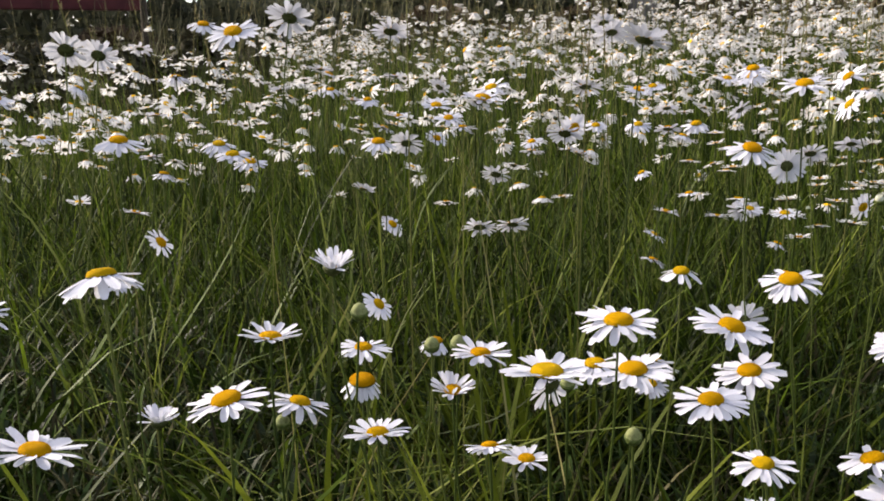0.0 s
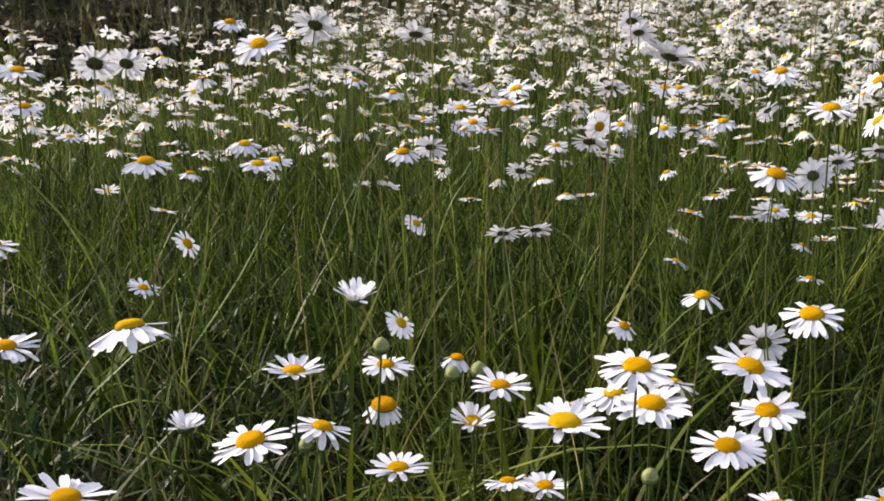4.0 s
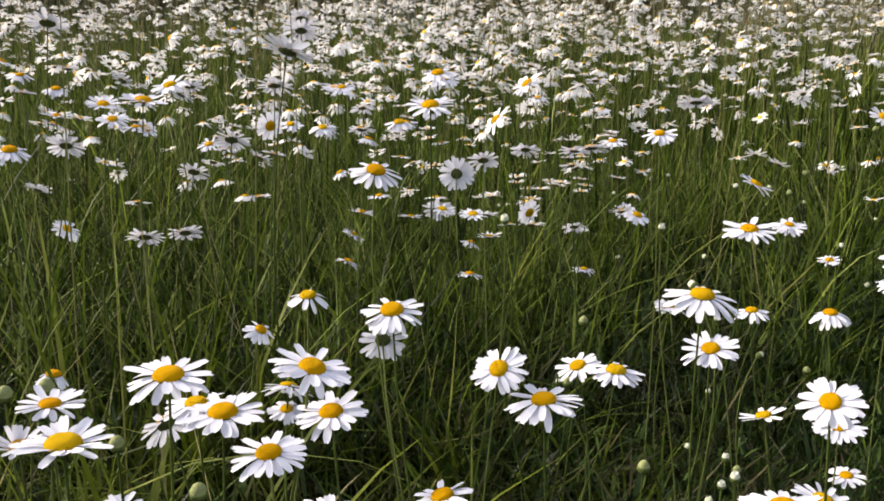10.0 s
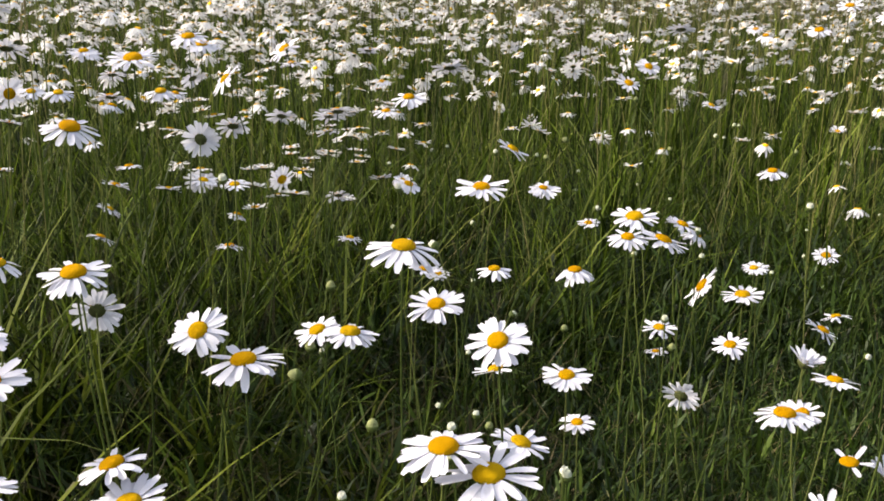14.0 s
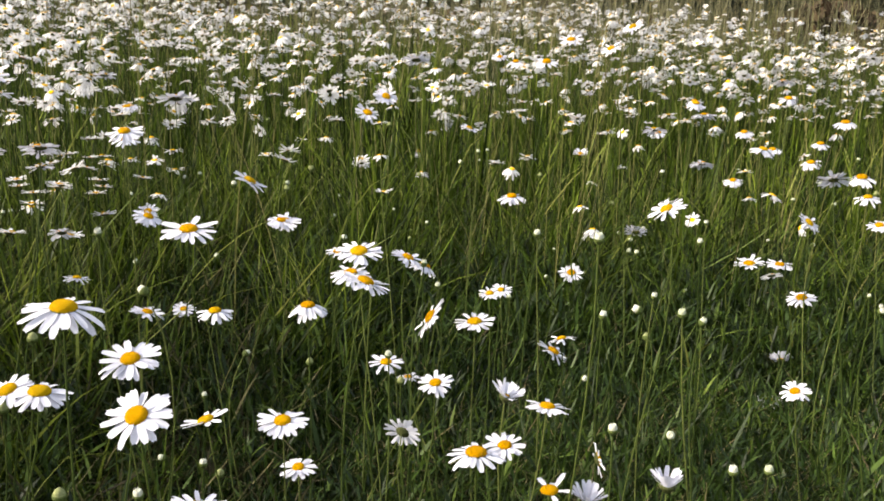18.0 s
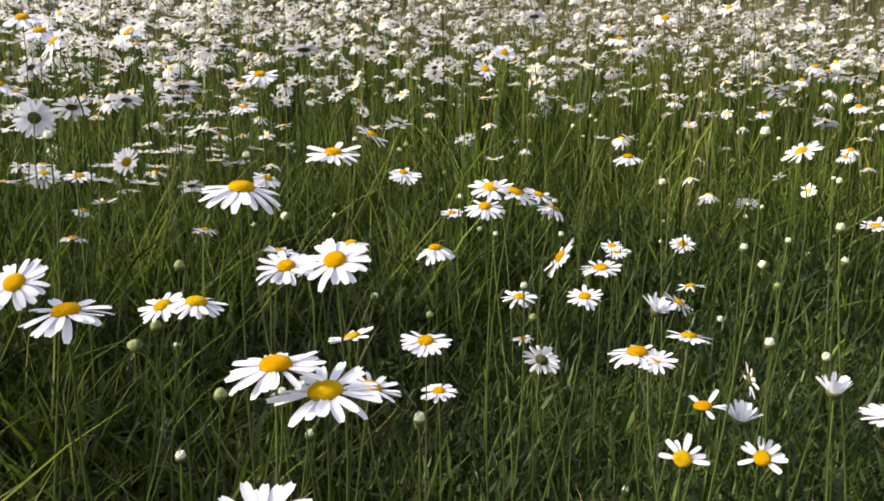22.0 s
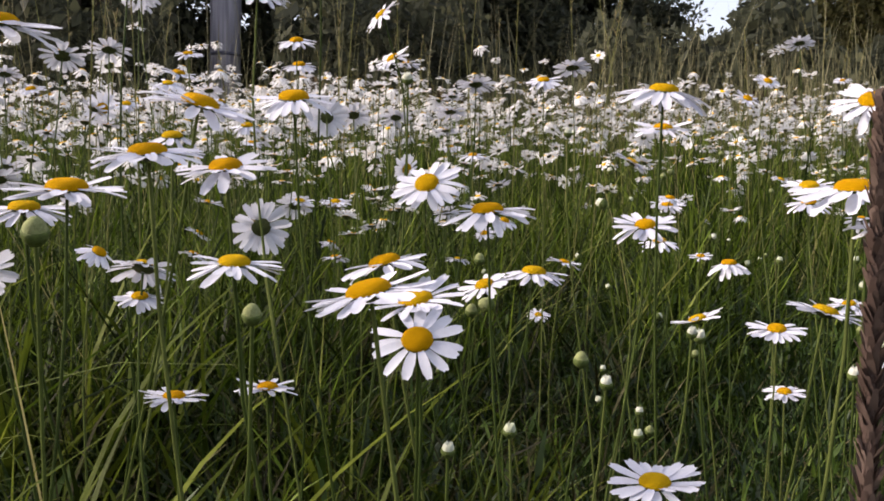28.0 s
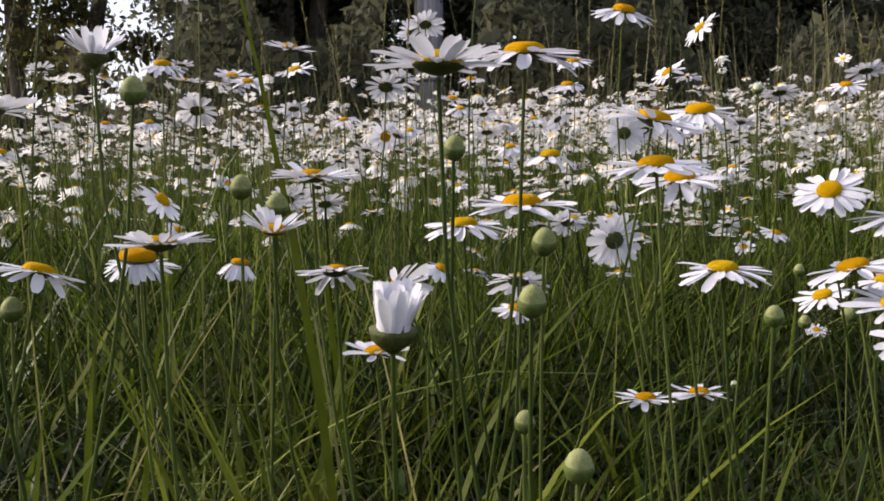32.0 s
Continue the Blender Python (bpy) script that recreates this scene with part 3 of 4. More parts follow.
daisy(-0.350, 0.362, 0.514, 0.050, -40, 3, 10)
daisy(-0.329, 0.430, 0.529, 0.050, -79, 7, -5)
daisy(-0.344, 0.530, 0.470, 0.058, -81, 7, 0)
daisy(-0.382, 0.568, 0.460, 0.048, -79, 5, -10)
daisy(-0.277, 0.444, 0.483, 0.046, -108, 9, 0)
daisy(-0.265, 0.520, 0.481, 0.048, -101, 14, -5)
daisy(-0.277, 0.519, 0.510, 0.054, -25, 18, 0)
daisy(-0.250, 0.618, 0.525, 0.048, -91, 15, -12)
daisy(-0.306, 0.803, 0.447, 0.047, 106, 69, 0, label="white oxeye daisy turned away, showing its green back")
daisy(-0.174, 0.645, 0.478, 0.044, -108, 44, 0)
daisy(-0.138, 0.628, 0.462, 0.058, -122, 7, -8)
daisy(-0.296, 0.741, 0.614, 0.048, -50, 22, -18)
daisy(-0.306, 1.176, 0.568, 0.050, 98, 72, 0, label="white oxeye daisy turned away, showing its green back")
daisy(-0.550, 0.507, 0.444, 0.040, -47, 10, -48, disc=0.24, label="fading oxeye daisy with drooping white petals")
daisy(-0.520, 0.306, 0.494, 0.048, -122, 12, 0)
daisy(-0.545, 0.384, 0.509, 0.043, 60, 4, 16)
daisy(-0.612, 0.616, 0.437, 0.051, -48, 7, 0)
daisy(-0.595, 0.616, 0.479, 0.034, -2, 48, -10)
daisy(-0.540, 0.454, 0.544, 0.037, -43, 8, 55, label="half-open white oxeye daisy on a thin stem")
daisy(-0.565, 0.670, 0.435, 0.037, -4, 9, -50, label="fading oxeye daisy with drooping white petals")
daisy(-0.440, 0.483, 0.484, 0.046, -5, 4, 8)
daisy(-0.575, 0.458, 0.439, 0.049, 37, 16, -10)
daisy(-0.471, 0.390, 0.453, 0.041, -158, 2, 10)
daisy(-0.347, 0.710, 0.509, 0.043, -84, 12, -25, petals=11, label="fading oxeye daisy with few ragged white petals")
daisy(-1.080, 0.877, 0.471, 0.046, 8, 54, -5)
daisy(-0.686, 1.487, 0.606, 0.054, -45, 106, 0)
daisy(-0.824, 0.724, 0.732, 0.058, -71, 32, 0)
daisy(-0.858, 0.880, 0.759, 0.058, 105, 42, 0, label="white oxeye daisy turned away, showing its green back")
daisy(-0.837, 1.100, 0.754, 0.058, 109, 26, 8, label="white oxeye daisy turned away, showing its green back")
daisy(-0.260, 0.791, 0.668, 0.045, -91, 19, 0)
daisy(-1.787, 1.626, 0.784, 0.058, 127, 25, 0, label="white oxeye daisy turned away, showing its green back")
daisy(-1.209, 1.149, 0.784, 0.055, -43, 20, -20)
daisy(-1.108, 1.047, 0.596, 0.058, -42, 15, -20)
daisy(-1.108, 1.121, 0.564, 0.058, -44, 14, -10)
daisy(-0.715, 0.838, 0.612, 0.044, -55, 14, -20)
daisy(-0.522, 1.735, 0.605, 0.058, -86, 16, -30, label="fading oxeye daisy with drooping white petals")
daisy(-0.907, 1.222, 0.460, 0.047, -10, 41, -10)
daisy(-0.853, 1.535, 0.517, 0.058, 102, 40, 0, label="white oxeye daisy turned away, showing its green back")
daisy(-1.192, 1.989, 0.563, 0.058, -29, 41, 0)
daisy(-1.370, 1.789, 0.683, 0.058, -53, 15, -20)
daisy(-1.172, 1.616, 0.659, 0.055, -56, 15, -20)
daisy(-0.876, 1.579, 0.668, 0.058, 114, 19, 0, label="white oxeye daisy turned away, showing its green back")
daisy(-0.665, 1.026, 0.659, 0.058, -34, 14, 10)
daisy(-0.633, 1.373, 0.675, 0.058, 111, 22, 0, label="white oxeye daisy turned away, showing its green back")
daisy(-0.590, 1.555, 0.670, 0.058, -34, 20, 0)
daisy(-0.599, 1.403, 0.760, 0.058, 109, 31, 0, label="white oxeye daisy turned away, showing its green back")
daisy(-0.420, 0.866, 0.715, 0.057, 64, 24, 8, label="white oxeye daisy turned away, showing its green back")
daisy(-0.405, 1.549, 0.466, 0.058, 101, 48, 0, label="white oxeye daisy turned away, showing its green back")
daisy(-1.649, 3.550, 0.865, 0.058, -69, 17, -20)
daisy(-0.405, 1.580, 0.689, 0.058, -90, 15, -15)
daisy(-0.164, 2.373, 0.614, 0.058, -106, 12, -10)
daisy(-0.090, 2.014, 0.414, 0.046, -100, 35, 0)
daisy(-0.189, 0.506, 0.438, 0.042, -168, 16, -6)
daisy(-0.215, 1.236, 0.512, 0.038, -47, 113, -10)
daisy(-0.003, 5.493, 0.433, 0.058, 93, 36, 0, label="white oxeye daisy turned away, showing its green back")
daisy(0.160, 4.862, 0.680, 0.058, 92, 34, 0, label="white oxeye daisy turned away, showing its green back")
daisy(-0.119, 1.906, 0.568, 0.058, -99, 11, -10)
daisy(-0.520, 2.088, 0.695, 0.058, -58, 19, 0)
daisy(0.006, 1.390, 0.661, 0.058, 97, 17, 0, label="white oxeye daisy turned away, showing its green back")
daisy(-0.028, 0.668, 0.538, 0.058, -65, 9, -15)
daisy(-0.004, 0.830, 0.452, 0.054, -107, 20, 0)
daisy(0.040, 0.973, 0.542, 0.058, -90, 13, 0)
daisy(-0.128, 0.935, 0.394, 0.049, -142, 25, 0)
daisy(-0.088, 0.877, 0.410, 0.057, -49, 6, -12)
daisy(0.033, 0.514, 0.515, 0.039, -110, 34, 0)
daisy(0.229, 1.103, 0.493, 0.058, -110, 16, 0)
daisy(0.129, 0.904, 0.361, 0.051, -110, 14, 0)
daisy(0.256, 1.055, 0.370, 0.043, -116, 11, 0)
daisy(0.262, 0.811, 0.425, 0.034, -117, 17, 0)
daisy(0.177, 1.212, 0.402, 0.058, -116, 6, -25)
daisy(0.160, 1.468, 0.474, 0.055, -100, 19, 0)
daisy(0.822, 1.960, 0.279, 0.058, -115, 28, 0)
daisy(0.576, 1.633, 0.493, 0.056, -119, 11, -22)
daisy(0.003, 0.459, 0.473, 0.050, -113, 5, -5)
daisy(0.027, 0.455, 0.460, 0.055, -130, 9, 0)
daisy(0.059, 0.625, 0.406, 0.043, -13, 16, 5)
daisy(-0.184, 0.368, 0.437, 0.042, -165, 15, -4)
daisy(0.146, 0.928, 0.301, 0.040, -113, 12, 0)
daisy(0.062, 1.074, 0.432, 0.043, -105, 6, -20)
daisy(0.256, 0.938, 0.329, 0.041, 57, 64, 0, label="white oxeye daisy turned away, showing its green back")
daisy(0.269, 0.687, 0.408, 0.047, -62, 2, -10)
daisy(0.322, 0.784, 0.372, 0.039, -120, 14, 0)
daisy(0.411, 0.925, 0.354, 0.049, 15, 6, 0)
daisy(0.542, 1.278, 0.307, 0.053, -22, 27, 0)
daisy(0.405, 1.220, 0.371, 0.058, -128, 9, 0)
daisy(0.324, 1.129, 0.404, 0.058, 172, 56, 0)
daisy(0.463, 1.355, 0.379, 0.035, -122, 14, 0)
daisy(0.263, 1.663, 0.389, 0.041, -106, 15, 0)
daisy(1.025, 2.078, 0.349, 0.058, 71, 35, 20, label="white oxeye daisy turned away, showing its green back")
daisy(0.654, 1.170, 0.534, 0.054, -174, 31, 0)
daisy(1.022, 1.563, 0.375, 0.058, -142, 11, 10)
daisy(1.207, 1.751, 0.333, 0.058, -107, 8, 0)
daisy(1.104, 1.512, 0.320, 0.058, -141, 15, 0)
daisy(1.175, 1.665, 0.150, 0.052, 63, 41, 30, label="white oxeye daisy turned away, showing its green back")
daisy(0.687, 0.894, 0.369, 0.036, -147, 23, 0)
daisy(1.148, 1.648, 0.072, 0.057, -141, 13, 0)
daisy(0.325, 0.796, 0.415, 0.037, -35, 19, 45, label="half-open white oxeye daisy on a thin stem")
daisy(0.403, 0.778, 0.316, 0.042, -46, 6, 50, label="half-open white oxeye daisy on a thin stem")
daisy(0.360, 0.765, 0.334, 0.045, -150, 4, 18, petals=6, arc=230, label="ragged oxeye daisy with only a few white petals")
daisy(0.414, 0.755, 0.288, 0.044, -115, 45, 12, petals=9, arc=260, label="ragged oxeye daisy with only a few white petals")
daisy(0.428, 0.674, 0.376, 0.037, -45, 3, 60, label="half-open white oxeye daisy on a thin stem")
daisy(0.418, 0.798, 0.347, 0.036, -8, 80, 12, petals=9)
bud(0.468, 0.643, 0.398, 0.0080, -152, 8, True)
bud(0.697, 0.943, 0.253, 0.0114, -155, 8, True)
bud(0.415, 0.759, 0.391, 0.0091, -136, 8, True)
bud(0.711, 1.359, 0.345, 0.0140, 160, 62, True)
bud(0.520, 1.311, 0.477, 0.0108, -117, 16, True)
daisy(0.738, 3.336, 0.441, 0.058, -108, 12, -35, label="fading oxeye daisy with drooping white petals")
daisy(1.460, 2.408, 0.441, 0.057, -135, 14, -20)
daisy(1.505, 2.118, 0.518, 0.058, -140, 15, -25)
daisy(1.516, 2.314, 0.536, 0.058, -137, 16, -15)
daisy(1.472, 2.392, 0.578, 0.058, -134, 17, -25)
daisy(1.541, 2.831, 0.653, 0.058, -129, 18, -30, label="fading oxeye daisy with drooping white petals")
daisy(0.859, 2.582, 0.754, 0.058, -114, 19, -20)
daisy(0.770, 2.736, 0.559, 0.058, -39, 23, 0)
daisy(0.926, 2.216, 0.526, 0.042, -119, 20, 30)
daisy(1.426, 2.838, 0.550, 0.058, -124, 21, -20)
daisy(0.108, 1.478, 0.536, 0.058, -13, 30, 0)
daisy(-0.065, 1.733, 0.444, 0.056, -37, 27, -10)
daisy(0.107, 0.339, 0.440, 0.041, -142, 5, -10)
daisy(-0.075, 0.457, 0.353, 0.040, -102, 9, 5)
bud(-0.159, 0.468, 0.362, 0.0058, -78, 14, True)
bud(-0.126, 0.579, 0.344, 0.0072, -85, 14, True)
bud(-0.003, 0.682, 0.385, 0.0068, -98, 18, True)
bud(-0.068, 0.620, 0.363, 0.0074, -92, 16, True)
daisy(-0.172, 0.456, 0.410, 0.040, -92, 40, 0, petals=15)
daisy(-0.249, 0.469, 0.439, 0.041, -78, 7, -8)
daisy(-0.254, 0.567, 0.368, 0.033, -85, 3, 5)
bud(-0.233, 0.429, 0.422, 0.0074, -84, 17, False)
daisy(-0.373, 0.730, 0.419, 0.049, 89, 29, -12, label="white oxeye daisy turned away, showing its green back")
daisy(-0.282, 0.496, 0.377, 0.030, -73, 2, 5)
daisy(-0.423, 0.530, 0.392, 0.037, -57, 5, 10)
bud(-0.318, 0.355, 0.433, 0.0096, -69, 18, False)
bud(-0.324, 0.451, 0.451, 0.0106, -73, 21, False)
bud(-0.484, 0.543, 0.471, 0.0130, -59, 23, False)
daisy(-0.457, 0.473, 0.458, 0.037, -56, 13, 35, label="half-open white oxeye daisy on a thin stem")
bud(-0.357, 0.421, 0.490, 0.0089, -67, 25, False)
daisy(-0.411, 0.429, 0.440, 0.033, 114, 13, -5, label="white oxeye daisy turned away, showing its green back")
daisy(-0.658, 1.572, 0.787, 0.058, 105, 33, 0, label="white oxeye daisy turned away, showing its green back")
daisy(-0.229, 0.986, 0.648, 0.042, -157, 49, 0)
daisy(-0.382, 1.415, 0.698, 0.058, -94, 19, -15)
daisy(-0.249, 1.471, 0.684, 0.058, -144, 40, 0)
daisy(-0.793, 1.057, 0.599, 0.049, 119, 38, 0, label="white oxeye daisy turned away, showing its green back")
daisy(0.068, 5.780, 1.064, 0.058, 87, 53, 0, label="white oxeye daisy turned away, showing its green back")
daisy(-0.744, 1.247, 0.675, 0.058, -108, 23, 0)
daisy(-0.976, 1.741, 0.649, 0.058, 57, 31, 0, label="white oxeye daisy turned away, showing its green back")
daisy(-0.353, 0.310, 0.429, 0.037, -56, 10, 78, label="half-open white oxeye daisy on a thin stem")
bud(-0.324, 0.380, 0.388, 0.0073, -69, 13, False)
bud(-0.299, 0.297, 0.394, 0.0080, -67, 10, False)
daisy(-0.332, 1.475, 0.471, 0.049, -75, 14, 2)
daisy(-0.391, 1.512, 0.472, 0.047, -42, 17, -0)
daisy(0.215, 1.066, 0.475, 0.049, -104, 15, -13)
daisy(-0.160, 2.424, 0.614, 0.046, -60, 17, -2)
daisy(0.153, 1.422, 0.483, 0.041, -52, 17, -13)
daisy(-0.529, 1.391, 0.674, 0.042, -88, 17, -2)
daisy(-0.566, 1.982, 0.592, 0.048, -50, 16, -8)
daisy(0.056, 0.892, 0.370, 0.048, 170, 18, 6, petals=11)
daisy(0.823, 3.764, 0.408, 0.046, -114, 22, 2)
daisy(-0.013, 5.475, 0.445, 0.043, -136, 30, 4)
daisy(-0.002, 0.388, 0.427, 0.046, -100, 15, 5)
daisy(-0.712, 0.297, 0.528, 0.047, -3, 5, 0)
daisy(-0.547, 0.247, 0.574, 0.047, 165, 10, -24)
daisy(-0.917, 0.450, 0.554, 0.047, -23, 11, -10)
daisy(-1.061, 0.771, 0.433, 0.043, 8, 26, 0)
daisy(-0.950, 0.615, 0.713, 0.047, 126, 49, 0, label="white oxeye daisy turned away, showing its green back")
daisy(-1.021, 0.729, 0.714, 0.047, 125, 49, 0, label="white oxeye daisy turned away, showing its green back")
daisy(-0.946, 0.518, 0.706, 0.047, -28, 14, 0)
daisy(-0.898, 0.439, 0.683, 0.047, -26, 15, -10)
daisy(-1.123, 0.667, 0.666, 0.047, -30, 17, -10)
daisy(-0.877, 0.634, 0.325, 0.050, -8, 3, 45, label="half-open white oxeye daisy on a thin stem")
daisy(-0.559, 0.208, 0.493, 0.047, 33, 9, 5)
daisy(-0.782, 0.506, 0.628, 0.047, -37, 12, -20)
daisy(-0.855, 0.753, 0.601, 0.043, -48, 14, -10)
daisy(-1.350, 0.931, 0.608, 0.043, -28, 11, 0)
daisy(-0.006, 1.696, 0.282, 0.043, -87, 23, 0)
daisy(0.387, 1.605, 0.168, 0.043, 160, 1, 0)
daisy(0.199, 0.828, 0.517, 0.047, -18, 21, 0)
daisy(0.291, 1.118, 0.482, 0.043, -23, 21, 0)
daisy(0.555, 1.607, 0.325, 0.043, -113, 19, 0)
bud(-0.048, 0.985, 0.537, 0.0083, -80, 16, True)
bud(-0.129, 1.059, 0.410, 0.0112, -72, 12, False)
bud(-0.130, 0.808, 0.389, 0.0112, 200, 75, False)
bud(-0.059, 0.788, 0.349, 0.0112, -66, 5, False)
bud(0.491, 0.791, 0.488, 0.0083, -133, 13, True)
bud(0.669, 1.099, 0.500, 0.0083, -131, 16, True)
bud(0.364, 0.693, 0.577, 0.0083, -123, 16, True)
bud(0.371, 1.307, 0.403, 0.0083, -110, 14, True)
bud(0.197, 1.431, 0.257, 0.0112, -98, 10, False)
daisy(0.388, 0.536, 0.406, 0.047, 179, 5, 5)
daisy(0.336, 0.746, 0.294, 0.046, -105, 38, 15, petals=7, arc=210, label="ragged oxeye daisy with only a few white petals")
bud(0.091, 0.613, 0.386, 0.0083, -98, 6, True)
daisy(-0.023, 1.202, 0.401, 0.043, -17, 16, 0)
daisy(0.168, 0.278, 0.459, 0.046, -140, 6, -8)
daisy(-0.174, 0.487, 0.423, 0.046, -125, 16, 8)
bud(0.098, 0.673, 0.361, 0.0083, -98, 10, True)
daisy(0.079, 0.454, 0.339, 0.047, -66, 17, 5)
bud(-0.139, 0.960, 0.367, 0.0113, -87, 19, False)
bud(0.252, 1.014, 0.391, 0.0083, -111, 20, True)
bud(0.011, 0.716, 0.378, 0.0083, -108, 17, True)
daisy(-0.648, 1.088, 0.488, 0.047, 113, 32, 0, label="white oxeye daisy turned away, showing its green back")
daisy(-0.669, 1.022, 0.492, 0.047, 116, 32, 0, label="white oxeye daisy turned away, showing its green back")
daisy(-0.640, 1.461, 0.611, 0.043, -72, 22, -10)
daisy(-0.519, 1.467, 0.605, 0.047, 101, 22, 0, label="white oxeye daisy turned away, showing its green back")
daisy(-0.523, 1.278, 0.618, 0.043, -74, 21, -15)
daisy(-0.781, 1.129, 0.650, 0.047, -60, 22, 10)
bud(-0.487, 0.502, 0.480, 0.0113, -56, 24, False)
bud(-0.594, 0.462, 0.419, 0.0112, -50, 19, False)
bud(-0.503, 0.426, 0.520, 0.0112, -58, 25, False)
daisy(-0.737, 1.076, 0.633, 0.043, -64, 25, 0)
daisy(-0.559, 1.041, 0.614, 0.047, 105, 36, 0, label="white oxeye daisy turned away, showing its green back")
bud(-0.195, 0.821, 0.564, 0.0083, -96, 25, True)
daisy(-0.048, 1.243, 0.623, 0.047, -101, 19, -10)
daisy(-0.284, 1.261, 0.579, 0.047, 102, 34, 0, label="white oxeye daisy turned away, showing its green back")
daisy(-0.237, 1.368, 0.587, 0.047, 99, 28, 0, label="white oxeye daisy turned away, showing its green back")
daisy(-0.162, 1.322, 0.591, 0.047, 97, 18, 0, label="white oxeye daisy turned away, showing its green back")
daisy(-0.160, 1.964, 0.688, 0.047, 96, 15, 0, label="white oxeye daisy turned away, showing its green back")
daisy(0.615, 1.587, 0.733, 0.043, -117, 25, -15)
daisy(0.787, 1.720, 0.765, 0.043, -157, 33, 0)
daisy(0.685, 2.130, 0.753, 0.043, -113, 19, 0)
daisy(0.329, 1.547, 0.668, 0.043, -76, 40, 0)
daisy(0.299, 1.549, 0.641, 0.043, -69, 36, 0)
daisy(-0.133, 1.168, 0.607, 0.047, 96, 17, 0, label="white oxeye daisy turned away, showing its green back")
daisy(0.379, 1.554, 0.728, 0.047, 79, 20, 0, label="white oxeye daisy turned away, showing its green back")
daisy(0.631, 1.513, 0.768, 0.043, -117, 22, 0)
daisy(0.830, 1.723, 0.807, 0.043, -158, 33, 0)

daisy(0.947, 1.426, 0.598, 0.047, -60, 12, -20)
daisy(0.898, 1.162, 0.575, 0.047, 70, 30, 0)
daisy(1.014, 1.258, 0.569, 0.047, -135, 14, -25)
daisy(1.116, 1.374, 0.524, 0.047, -150, 12, -20)
daisy(1.211, 1.977, 0.487, 0.047, -120, 14, -30)
daisy(0.912, 1.568, 0.561, 0.047, 60, 15, -10)
daisy(1.411, 1.949, 0.576, 0.047, -130, 14, -25)
daisy(1.217, 1.594, 0.639, 0.047, -130, 10, -25)
daisy(1.263, 1.889, 0.714, 0.047, 80, 12, -10)
daisy(1.215, 1.787, 0.679, 0.047, -100, 14, -30)
daisy(1.026, 1.826, 0.664, 0.047, -110, 12, -30)
daisy(0.918, 1.583, 0.647, 0.047, 75, 10, -10)
daisy(0.829, 1.598, 0.619, 0.047, 85, 14, -10)
daisy(1.101, 1.507, 0.461, 0.047, -60, 40, 0)
daisy(1.277, 1.545, 0.449, 0.047, -140, 20, -5)
daisy(-0.434, 0.620, 0.421, 0.046, 150, 62, -12, label="white oxeye daisy turned away, showing its green back")
daisy(-0.375, 0.728, 0.399, 0.036, -75, 14, -12)
daisy(-0.467, 0.896, 0.421, 0.040, -20, 35, -30)


def head_arrays(kind, r):
    """Verts, quads of petals and of disc for a far flower, one unit wide, seen to a few dozen triangles."""
    n, V, Q = 17, [], []
    droop = (-0.05, -0.28, 0.12, -0.5, 0.0, -0.15)[kind]
    for k in range(n):
        a = 2 * math.pi * (k + r.uniform(-0.2, 0.2)) / n
        ca, sa = math.cos(a), math.sin(a)
        d = droop + r.gauss(0, 0.16)
        if r.random() < 0.06:
            continue
        b = len(V)
        for rr, w in ((0.13, 0.042), (0.36, 0.068), (0.5, 0.036)):
            z = d * (rr - 0.13) * (1 + rr)
            for s in (-1, 1):
                V.append((rr * ca - s * w * sa, rr * sa + s * w * ca, z))
        Q += [(b, b + 2, b + 3, b + 1), (b + 2, b + 4, b + 5, b + 3)]
    D, DQ = [], []
    for rr, z in ((0.165, 0.0), (0.16, 0.03), (0.09, 0.055)):
        for k in range(8):
            D.append((rr * math.cos(k * math.pi / 4), rr * math.sin(k * math.pi / 4), z))
    for i in range(2):
        for k in range(8):
            DQ.append((i * 8 + k, i * 8 + (k + 1) % 8, i * 8 + 8 + (k + 1) % 8, i * 8 + 8 + k))
    DQ += [(16, 17, 18, 19), (16, 19, 20, 23), (20, 21, 22, 23)]
    B, BQ = [], []
    for rr, z in ((0.03, -0.11), (0.11, -0.06), (0.14, -0.012)):
        for k in range(8):
            B.append((rr * math.cos(k * math.pi / 4), rr * math.sin(k * math.pi / 4), z))
    for i in range(2):
        for k in range(8):
            BQ.append((i * 8 + k, i * 8 + (k + 1) % 8, i * 8 + 8 + (k + 1) % 8, i * 8 + 8 + k))
    return [(np.array(a), np.array(b)) for a, b in ((V, Q), (D, DQ), (B, BQ))]


def frames_for(n, tilt_mean, tilt_sd, az_mean, az_sd):
    """Random head axes as n rotation matrices."""
    tilt = np.radians(np.abs(rng.normal(tilt_mean, tilt_sd, n)))
    az = np.radians(rng.normal(az_mean, az_sd, n))
    z = np.stack([np.sin(tilt) * np.cos(az), np.sin(tilt) * np.sin(az), np.cos(tilt)], 1)
    spin = rng.random(n) * 6.28
    h = np.stack([np.cos(spin), np.sin(spin), np.zeros(n)], 1)
    x = h - z * (h * z).sum(1)[:, None]
    x /= np.linalg.norm(x, axis=1)[:, None]
    return np.stack([x, np.cross(z, x), z], 2)


